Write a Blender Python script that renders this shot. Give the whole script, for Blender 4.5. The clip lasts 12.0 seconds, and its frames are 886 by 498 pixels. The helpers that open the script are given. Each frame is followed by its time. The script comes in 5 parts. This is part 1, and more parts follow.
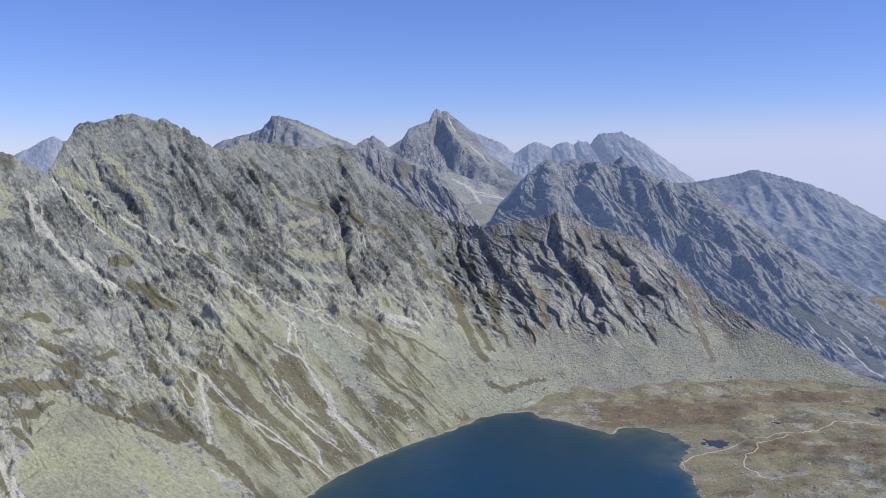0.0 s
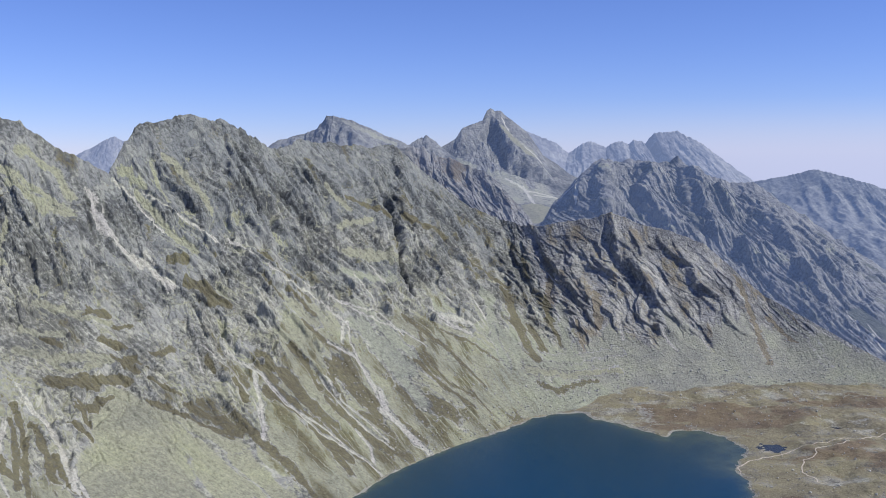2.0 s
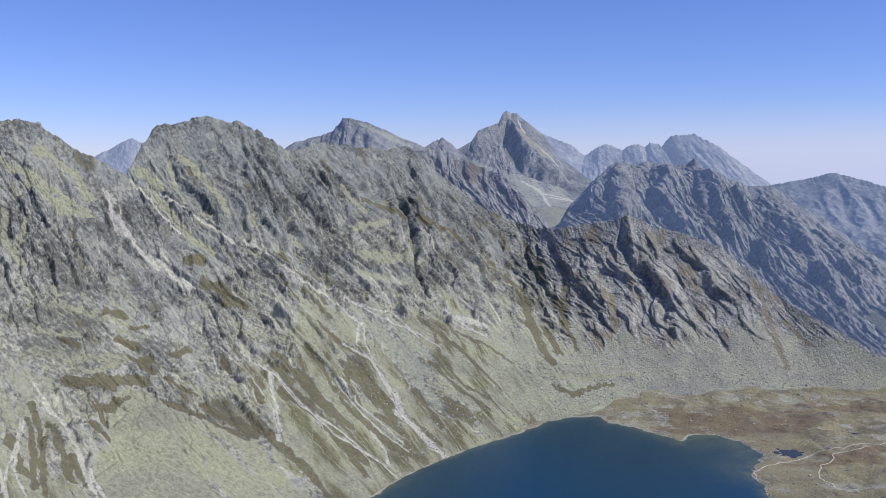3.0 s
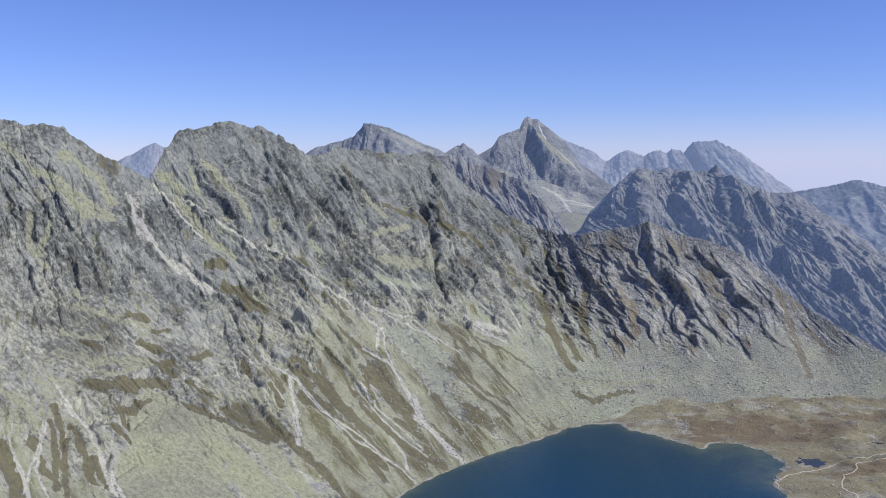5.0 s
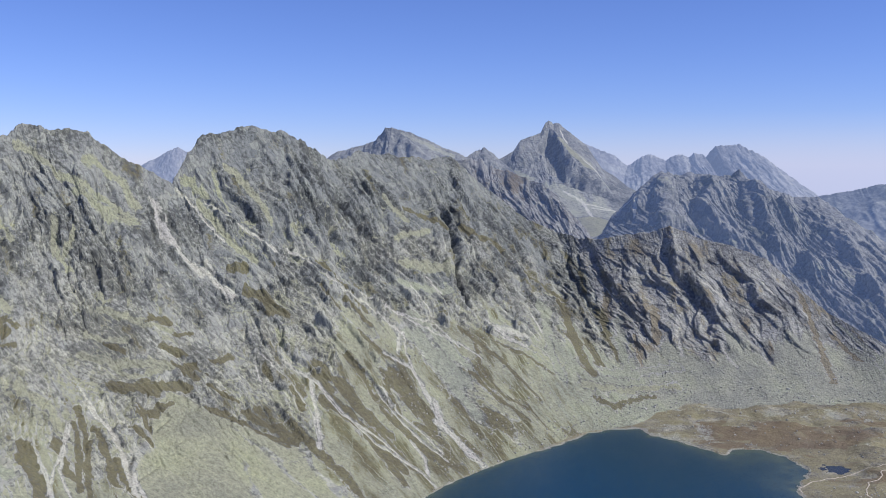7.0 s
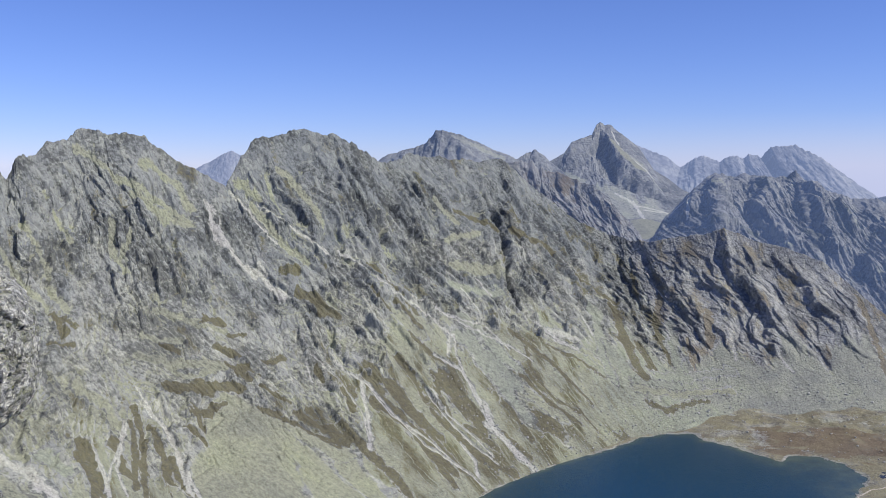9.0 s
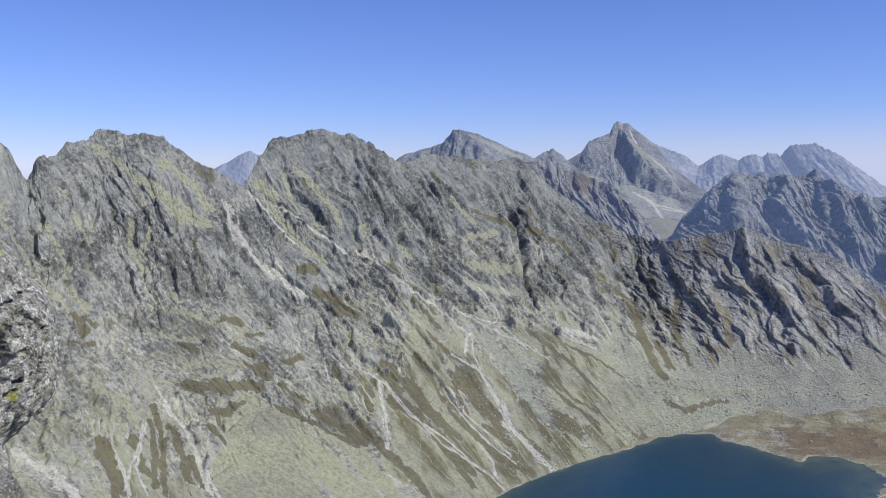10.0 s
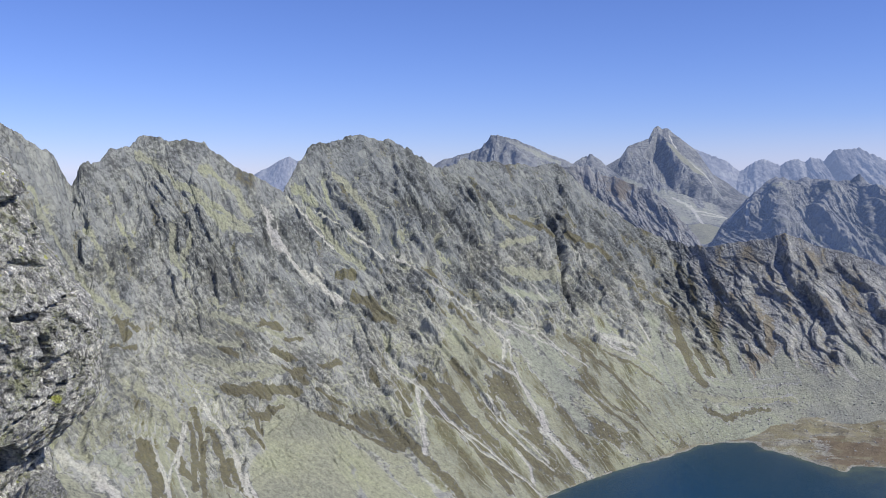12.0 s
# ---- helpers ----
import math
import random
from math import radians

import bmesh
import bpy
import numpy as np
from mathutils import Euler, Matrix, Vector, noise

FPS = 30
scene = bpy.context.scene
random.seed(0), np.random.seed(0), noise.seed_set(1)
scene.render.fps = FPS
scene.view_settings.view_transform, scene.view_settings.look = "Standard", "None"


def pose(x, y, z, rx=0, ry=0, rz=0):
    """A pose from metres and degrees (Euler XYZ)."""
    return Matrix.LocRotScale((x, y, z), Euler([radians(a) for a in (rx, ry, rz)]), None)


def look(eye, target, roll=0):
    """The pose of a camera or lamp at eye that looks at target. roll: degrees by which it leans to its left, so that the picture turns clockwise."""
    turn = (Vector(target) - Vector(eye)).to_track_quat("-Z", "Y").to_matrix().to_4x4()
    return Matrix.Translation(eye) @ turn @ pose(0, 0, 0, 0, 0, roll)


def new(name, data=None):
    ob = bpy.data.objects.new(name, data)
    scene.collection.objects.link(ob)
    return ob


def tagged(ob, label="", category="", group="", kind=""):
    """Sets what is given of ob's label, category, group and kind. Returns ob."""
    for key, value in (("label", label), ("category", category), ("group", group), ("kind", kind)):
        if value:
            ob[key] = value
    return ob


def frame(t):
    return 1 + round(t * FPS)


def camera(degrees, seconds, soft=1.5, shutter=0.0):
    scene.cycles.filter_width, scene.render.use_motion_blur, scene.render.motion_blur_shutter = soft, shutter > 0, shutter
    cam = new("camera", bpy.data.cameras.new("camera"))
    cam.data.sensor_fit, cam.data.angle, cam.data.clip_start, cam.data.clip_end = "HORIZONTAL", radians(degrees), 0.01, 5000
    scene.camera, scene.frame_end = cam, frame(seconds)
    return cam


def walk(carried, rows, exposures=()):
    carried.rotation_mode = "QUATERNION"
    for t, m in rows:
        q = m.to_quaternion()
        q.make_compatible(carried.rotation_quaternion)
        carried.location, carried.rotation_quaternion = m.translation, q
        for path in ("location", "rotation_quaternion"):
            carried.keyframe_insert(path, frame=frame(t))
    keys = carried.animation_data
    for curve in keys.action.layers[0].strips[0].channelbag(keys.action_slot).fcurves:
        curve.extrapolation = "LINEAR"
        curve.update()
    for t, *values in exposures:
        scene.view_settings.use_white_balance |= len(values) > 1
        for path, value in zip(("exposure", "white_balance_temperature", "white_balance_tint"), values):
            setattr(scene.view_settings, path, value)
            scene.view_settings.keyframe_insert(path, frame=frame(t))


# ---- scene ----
cam = camera(50.02, 12.0, soft=0.92)

# seconds, yaw to the left, pitch, roll; the camera stands on a summit and turns
PATH = [(0, 0.000, -5.810, 0.000), (0.5, 0.380, -5.874, 0.013), (1, 1.063, -5.866, 0.021), (1.5, 2.314, -5.902, 0.080),
        (2, 3.196, -5.833, 0.035), (2.5, 3.717, -5.751, 0.006), (3, 4.136, -5.692, -0.109), (5, 5.366, -5.368, -0.298),
        (5.5, 5.706, -5.320, -0.282), (6, 5.959, -5.276, -0.278), (6.5, 6.235, -5.204, -0.290), (7, 6.629, -5.118, -0.282),
        (9, 9.679, -4.990, -0.065), (9.5, 10.065, -5.043, 0.014), (10, 10.732, -5.025, 0.101), (10.5, 11.436, -4.991, 0.134),
        (11, 12.188, -4.870, 0.172), (11.5, 12.541, -4.808, 0.191), (12, 13.014, -4.687, 0.168)]
EYE = 417.0
walk(cam, [(t, pose(0, 0, EYE, 90 + p, 0, y) @ pose(0, 0, 0, 0, 0, -r)) for t, y, p, r in PATH])

# ---- light ----
SUN_AZ, SUN_EL = 99.0, 45.0  # degrees to the right of the first view, above the horizon
scene.view_settings.exposure = 0.0
world = bpy.data.worlds.new("sky")
scene.world = world
world.use_nodes = True
wn, wl = world.node_tree.nodes, world.node_tree.links
sky = wn.new("ShaderNodeTexSky")
sky.sky_type, sky.sun_disc = "NISHITA", False
sky.sun_elevation, sky.sun_rotation = radians(SUN_EL), radians(SUN_AZ)
sky.altitude, sky.air_density, sky.dust_density, sky.ozone_density = 4200, 1.3, 0.1, 7.0
back = wn["Background"]
back.inputs["Strength"].default_value = 0.1
tint = wn.new("ShaderNodeMix")
tint.data_type, tint.blend_type = "RGBA", "MULTIPLY"
tint.inputs[0].default_value, tint.inputs[7].default_value = 1.0, (0.99, 0.945, 1.33, 1)
wl.new(sky.outputs[0], tint.inputs[6])
wl.new(tint.outputs[2], back.inputs["Color"])

sun = new("sun", bpy.data.lights.new("sun", "SUN"))
sun.data.energy, sun.data.angle, sun.data.color = 4.4, radians(0.5), (1.0, 0.95, 0.87)
a, e = radians(SUN_AZ), radians(SUN_EL)
sun.matrix_world = look((math.sin(a) * math.cos(e) * 900, math.cos(a) * math.cos(e) * 900, math.sin(e) * 900 + 300), (0, 0, 300))

# ---- noise and mesh tools ----
PERM = np.random.RandomState(7).permutation(4096)
GX = np.cos(np.arange(4096) * 2.399963)
GY = np.sin(np.arange(4096) * 2.399963)


def perlin(x, y, seed=0):
    """Gradient noise in about -0.7 to 0.7."""
    xi, yi = np.floor(x).astype(np.int64), np.floor(y).astype(np.int64)
    xf, yf = x - xi, y - yi
    u, v = xf * xf * xf * (xf * (xf * 6 - 15) + 10), yf * yf * yf * (yf * (yf * 6 - 15) + 10)

    def corner(i, j):
        h = PERM[(PERM[(xi + i + seed * 131) & 4095] + yi + j) & 4095]
        return GX[h] * (xf - i) + GY[h] * (yf - j)

    lo = corner(0, 0) * (1 - u) + corner(1, 0) * u
    hi = corner(0, 1) * (1 - u) + corner(1, 1) * u
    return lo * (1 - v) + hi * v


def fbm(x, y, octaves=4, seed=0, gain=0.5):
    total, amp = 0.0, 1.0
    for k in range(octaves):
        total = total + amp * perlin(x, y, seed + k)
        x, y, amp = x * 2.03 + 11.7, y * 2.03 - 5.3, amp * gain
    return total


def ridged(x, y, octaves=4, seed=0, gain=0.5):
    """Sharp crests at 1, round hollows towards 0."""
    total, amp, norm = 0.0, 1.0, 0.0
    for k in range(octaves):
        total = total + amp * (1 - 2 * np.abs(perlin(x, y, seed + k)))
        norm += amp
        x, y, amp = x * 2.07 + 3.1, y * 2.07 + 9.2, amp * gain
    return total / norm


def smooth(lo, hi, x):
    t = np.clip((x - lo) / (hi - lo), 0, 1)
    return t * t * (3 - 2 * t)


def grid_mesh(name, points, cover=None, extra=None, closed=False, even=True):
    """A mesh from a grid of points (rows, columns, 3), with its cover as a colour attribute."""
    n, m = points.shape[:2]
    me = bpy.data.meshes.new(name)
    idx = np.arange(n * m).reshape(n, m)
    if closed:
        idx = np.concatenate([idx, idx[:, :1]], 1)
    quads = np.stack([idx[:-1, :-1], idx[:-1, 1:], idx[1:, 1:], idx[1:, :-1]], -1).reshape(-1, 4)
    me.vertices.add(n * m)
    me.vertices.foreach_set("co", points.reshape(-1).astype(np.float32))
    me.loops.add(quads.size)
    me.loops.foreach_set("vertex_index", quads.reshape(-1).astype(np.int32))
    me.polygons.add(len(quads))
    me.polygons.foreach_set("loop_start", np.arange(0, quads.size, 4, dtype=np.int32))
    me.update(calc_edges=True)
    me.polygons.foreach_set("use_smooth", np.full(len(quads), even))
    for key, data in (("cover", cover), ("extra", extra)):
        if data is not None:
            att = me.color_attributes.new(key, "FLOAT_COLOR", "POINT")
            att.data.foreach_set("color", data.reshape(-1).astype(np.float32))
    return me


def line(points, u):
    """A polyline (any number of columns), looked up at u in 0 to 1 over its points."""
    p = np.asarray(points, float)
    k = np.linspace(0, 1, len(p))
    return np.stack([np.interp(u, k, p[:, i]) for i in range(p.shape[1])], -1)


def soften(a, width):
    """Smooths along the first axis, with the ends held."""
    w = max(1, int(width))
    ker = np.hanning(2 * w + 3)[1:-1]
    ker /= ker.sum()
    pad = np.concatenate([np.repeat(a[:1], w, 0), a, np.repeat(a[-1:], w, 0)], 0)
    return np.stack([np.convolve(pad[:, i], ker, "valid") for i in range(a.shape[1])], -1)


def normals(p):
    du, dv = np.gradient(p, axis=1), np.gradient(p, axis=0)
    n = np.cross(du, dv)
    n /= np.linalg.norm(n, axis=-1, keepdims=True) + 1e-9
    return n


# ---- materials ----
def material(name):
    m = bpy.data.materials.new(name)
    m.use_nodes = True
    return m, m.node_tree.nodes, m.node_tree.links, m.node_tree.nodes["Principled BSDF"]


def node(nodes, links, kind, ins=(), **props):
    """A shader node with its properties and inputs set; an input that is a socket is linked."""
    n = nodes.new(kind)
    for key, value in props.items():
        if key == "operation":
            n.operation = value
        elif key == "data_type":
            n.data_type = value
        elif key == "blend_type":
            n.blend_type = value
        elif key == "attribute_name":
            n.attribute_name = value
        elif key == "feature":
            n.feature = value
    for key, value in dict(ins).items():
        if isinstance(value, bpy.types.NodeSocket):
            links.new(value, n.inputs[key])
        else:
            n.inputs[key].default_value = value
    return n


def mix(nodes, links, fac, a, b, blend="MIX"):
    n = nodes.new("ShaderNodeMix")
    n.data_type, n.blend_type = "RGBA", blend
    for i, value in ((0, fac), (6, a), (7, b)):
        if isinstance(value, bpy.types.NodeSocket):
            links.new(value, n.inputs[i])
        else:
            n.inputs[i].default_value = value if i == 0 else (*value, 1)
    return n.outputs[2]


def ramp(nodes, links, fac, stops):
    n = nodes.new("ShaderNodeValToRGB")
    links.new(fac, n.inputs[0])
    while len(n.color_ramp.elements) < len(stops):
        n.color_ramp.elements.new(0.5)
    for el, (p, c) in zip(n.color_ramp.elements, stops):
        el.position, el.color = p, (*c, 1) if len(c) == 3 else c
    return n.outputs[0]


def noise_tex(nodes, links, vec, scale, detail=6, rough=0.6, distort=0.0):
    return node(nodes, links, "ShaderNodeTexNoise", {"Vector": vec, "Scale": scale, "Detail": detail, "Roughness": rough, "Distortion": distort})


GRAVEL = (0.4, 0.395, 0.35)


def terrain_material(name, rock_dark, rock_light, grass, brown, scree, grain=1.0, haze_glow=None, relief=1.0):
    """Granite with grass, withered turf and scree laid over it where the mesh's cover says so; far rock also glows
    faintly as painted haze.
    """
    m, n, l, bsdf = material(name)
    pos = node(n, l, "ShaderNodeNewGeometry").outputs["Position"]
    att = node(n, l, "ShaderNodeAttribute", attribute_name="cover")
    sep = node(n, l, "ShaderNodeSeparateColor", {"Color": att.outputs["Color"]})
    n1 = noise_tex(n, l, pos, 0.012 / grain, 8, 0.62, 0.3).outputs[0]
    n2 = noise_tex(n, l, pos, 0.17 / grain, 6, 0.7).outputs[0]
    n3 = noise_tex(n, l, pos, 0.42 / grain, 4, 0.72).outputs[0]
    bent = node(n, l, "ShaderNodeVectorMath", {0: pos, 1: node(n, l, "ShaderNodeVectorMath", {0: noise_tex(n, l, pos, 0.05 / grain, 3).outputs[1], 1: (7 * grain,) * 3}, operation="MULTIPLY").outputs[0]}, operation="ADD").outputs[0]
    flat = node(n, l, "ShaderNodeVectorMath", {0: bent, 1: (1.0, 1.0, 0.55)}, operation="MULTIPLY").outputs[0]
    joint = node(n, l, "ShaderNodeTexVoronoi", {"Vector": flat, "Scale": 0.07 / grain}, feature="DISTANCE_TO_EDGE").outputs["Distance"]
    joint2 = node(n, l, "ShaderNodeTexVoronoi", {"Vector": flat, "Scale": 0.19 / grain}, feature="DISTANCE_TO_EDGE").outputs["Distance"]
    block = node(n, l, "ShaderNodeTexVoronoi", {"Vector": flat, "Scale": 0.07 / grain}, feature="F1")
    block2 = node(n, l, "ShaderNodeTexVoronoi", {"Vector": flat, "Scale": 0.19 / grain}, feature="F1")
    blend = node(n, l, "ShaderNodeMath", {0: n1, 1: n2}, operation="ADD").outputs[0]
    rock = ramp(n, l, blend, [(0.86, rock_dark), (0.98, tuple((p + q) / 2 for p, q in zip(rock_dark, rock_light))), (1.12, rock_light)])
    hue = ramp(n, l, block.outputs["Color"], [(0.1, (0.8, 0.81, 0.84)), (0.5, (1, 1, 1)), (0.9, (1.14, 1.13, 1.06))])
    rock = mix(n, l, 1.0, rock, hue, "MULTIPLY")
    rock = mix(n, l, 0.8, rock, ramp(n, l, block2.outputs["Color"], [(0.15, (0.8, 0.8, 0.82)), (0.5, (1, 1, 1)), (0.85, (1.2, 1.2, 1.16))]), "MULTIPLY")
    speck = ramp(n, l, n3, [(0.3, (0.55, 0.55, 0.57)), (0.5, (1, 1, 1)), (0.7, (1.42, 1.4, 1.36))])
    rock = mix(n, l, 0.3 * relief, rock, speck, "MULTIPLY")
    crack = ramp(n, l, joint, [(0.0, (0.45, 0.45, 0.46)), (0.05, (0.9, 0.9, 0.9)), (0.08, (1, 1, 1))])
    rock = mix(n, l, 0.4, rock, crack, "MULTIPLY")
    # rock darkened by lichen, with a blue cast that paints in haze
    lichen_haze = node(n, l, "ShaderNodeSeparateColor", {"Color": node(n, l, "ShaderNodeAttribute", attribute_name="extra").outputs["Color"]}).outputs["Red"]
    rock = mix(n, l, lichen_haze, rock, mix(n, l, 1.0, rock, (0.64, 0.67, 0.73), "MULTIPLY"))
    tone = ramp(n, l, n2, [(0.3, (0.68, 0.68, 0.68)), (0.5, (1, 1, 1)), (0.7, (1.25, 1.24, 1.2))])

    patch = ramp(n, l, n1, [(0.36, (0.84, 0.84, 0.9)), (0.5, (1, 1, 1)), (0.64, (1.06, 1.08, 1.0))])

    def over(base, colour, mask):
        # ragged edge: the mask is broken up by the finer noise
        broad = node(n, l, "ShaderNodeMath", {0: n2, 1: 0.75}, operation="MULTIPLY").outputs[0]
        edge = node(n, l, "ShaderNodeMath", {0: mask, 1: broad}, operation="ADD").outputs[0]
        fine = node(n, l, "ShaderNodeMath", {0: n3, 1: 0.42}, operation="MULTIPLY").outputs[0]
        edge = node(n, l, "ShaderNodeMath", {0: edge, 1: fine}, operation="ADD").outputs[0]
        fac = node(n, l, "ShaderNodeMapRange", {0: edge, 1: 1.01, 2: 1.17, 4: 0.93}).outputs[0]
        paint = mix(n, l, 1.0, colour, tone, "MULTIPLY")
        paint = mix(n, l, 1.0, paint, patch, "MULTIPLY")
        paint = mix(n, l, 0.7 * relief, paint, speck, "MULTIPLY")
        return mix(n, l, fac, base, paint)

    col = over(rock, grass, sep.outputs["Green"])
    col = over(col, brown, sep.outputs["Blue"])
    col = over(col, mix(n, l, att.outputs["Alpha"], scree, GRAVEL), sep.outputs["Red"])
    l.new(col, bsdf.inputs["Base Color"])
    bsdf.inputs["Roughness"].default_value = 0.92
    bsdf.inputs["Specular IOR Level"].default_value = 0.15
    # blocks stand at their own heights, with worn joints between them
    high = node(n, l, "ShaderNodeMath", {0: n3, 1: 0.22}, operation="MULTIPLY").outputs[0]
    for value, weight in ((n2, 0.34), (node(n, l, "ShaderNodeMapRange", {0: joint, 1: 0.0, 2: 0.12}).outputs[0], 0.4), (node(n, l, "ShaderNodeMapRange", {0: joint2, 1: 0.0, 2: 0.2}).outputs[0], 0.32),
                          (node(n, l, "ShaderNodeSeparateColor", {"Color": block.outputs["Color"]}).outputs["Red"], 0.7), (node(n, l, "ShaderNodeSeparateColor", {"Color": block2.outputs["Color"]}).outputs["Red"], 0.45),
                          (block2.outputs["Distance"], -0.4)):
        part_high = node(n, l, "ShaderNodeMath", {0: value, 1: weight}, operation="MULTIPLY").outputs[0]
        high = node(n, l, "ShaderNodeMath", {0: high, 1: part_high}, operation="ADD").outputs[0]
    bump = node(n, l, "ShaderNodeBump", {"Strength": 0.55, "Distance": 2.0 * grain * relief, "Height": high})
    l.new(bump.outputs[0], bsdf.inputs["Normal"])
    # haze painted in as an even glow over the whole surface
    if haze_glow:
        bsdf.inputs["Emission Color"].default_value = (*haze_glow, 1)
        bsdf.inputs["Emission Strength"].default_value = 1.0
    return m


# one granite in two tones: the spur's darks are raised to lift its shade
WALL_GRANITE = terrain_material("wall_granite", (0.136, 0.14, 0.127), (0.318, 0.325, 0.29), (0.268, 0.276, 0.198), (0.125, 0.116, 0.07), (0.262, 0.28, 0.218))
GRANITE = terrain_material("granite_slope", (0.178, 0.183, 0.178), (0.318, 0.322, 0.308), (0.268, 0.272, 0.192), (0.2, 0.178, 0.13), (0.262, 0.272, 0.228))


# far ranges: distance haze is painted as emission, stronger the farther off
FAR_ROCK = terrain_material("far_granite", (0.092, 0.095, 0.096), (0.19, 0.192, 0.19), (0.21, 0.215, 0.16), (0.078, 0.085, 0.07), (0.30, 0.30, 0.285), 1.5, haze_glow=(0.044, 0.066, 0.126), relief=0.5)
SHOULDER_ROCK = terrain_material("shoulder_granite", (0.1, 0.102, 0.102), (0.22, 0.22, 0.212), (0.2, 0.2, 0.15), (0.12, 0.1, 0.075), (0.3, 0.3, 0.285), 1.3, haze_glow=(0.024, 0.036, 0.072), relief=0.4)
DISTANT = terrain_material("distant_rock", (0.095, 0.1, 0.103), (0.19, 0.195, 0.19), (0.2, 0.2, 0.14), (0.16, 0.14, 0.11), (0.24, 0.245, 0.2), 2.0, haze_glow=(0.04, 0.058, 0.11), relief=0.35)
HAZY = terrain_material("hazy_rock", (0.09, 0.095, 0.10), (0.17, 0.175, 0.175), (0.14, 0.15, 0.12), (0.12, 0.11, 0.1), (0.22, 0.22, 0.2), 3.0, haze_glow=(0.074, 0.11, 0.212), relief=0.05)
REMOTE = terrain_material("remote_rock", (0.10, 0.10, 0.11), (0.17, 0.17, 0.175), (0.15, 0.15, 0.13), (0.12, 0.11, 0.09), (0.2, 0.2, 0.19), 4.0, haze_glow=(0.13, 0.175, 0.30), relief=0.2)


# ---- the mountains ----
def facets(x, y, seed, tip=0.0, worn=0.1):
    """Plates with sharp steps between them, in about -1 to 1, and how far each point is from a seam.
    tip: how strongly the plates fall to the right, so that their left edges stand up as small walls."""
    xi, yi = np.floor(x).astype(np.int64), np.floor(y).astype(np.int64)
    best, second = np.full(x.shape, 1e9), np.full(x.shape, 1e9)
    out, other = np.zeros(x.shape), np.zeros(x.shape)
    for i in (-1, 0, 1):
        for j in (-1, 0, 1):
            h = PERM[(PERM[(xi + i + seed * 57) & 4095] + yi + j) & 4095]
            dx = x - xi - i - 0.5 - 0.42 * GX[h]
            dy = y - yi - j - 0.5 - 0.42 * GY[h]
            d = np.hypot(dx, dy)
            k = PERM[(h + 77) & 4095]
            val = 0.9 * (1 - tip) * (GX[k] * dx + GY[k] * dy) - 1.3 * tip * dx + 0.45 * GX[PERM[(k + 5) & 4095]]
            near, next_one = d < best, d < second
            second = np.where(near, best, np.where(next_one, d, second))
            other = np.where(near, out, np.where(next_one, val, other))
            best, out = np.where(near, d, best), np.where(near, val, out)
    seam = second - best
    w = 0.5 + 0.5 * smooth(0.0, worn, seam)
    return out * w + other * (1 - w), seam


def blur(a, w):
    """Running mean along each row, w cells to either side."""
    s = np.cumsum(np.pad(a, ((0, 0), (w + 1, w)), mode="edge"), 1)
    return (s[:, 2 * w + 1:] - s[:, :-2 * w - 1]) / (2 * w + 1)


def drain(d, top, passes, depth, widths):
    """Lets water run down the rows from the crest, and cuts gullies where it gathers. Returns relief and flow."""
    n, m = d.shape
    idx = np.arange(m)
    for k in range(passes):
        flow, acc = np.ones(m), np.zeros(d.shape)
        for j in range(top, 0, -1):
            row = d[j - 1]
            left, right = np.append(1e9, row[:-1]) + 0.02, np.append(row[1:], 1e9) + 0.02
            go = np.where(left < np.minimum(row, right), -1, np.where(right < row, 1, 0))
            acc[j - 1] = np.bincount(idx + go, weights=flow, minlength=m)
            flow = acc[j - 1] + 1
        run = np.log1p(acc)
        cut = sum(blur(blur(run, w), w) for w in widths) / len(widths)
        cut = blur(blur(cut.T, 4), 4).T
        d = d - depth / passes * cut
    return d, run


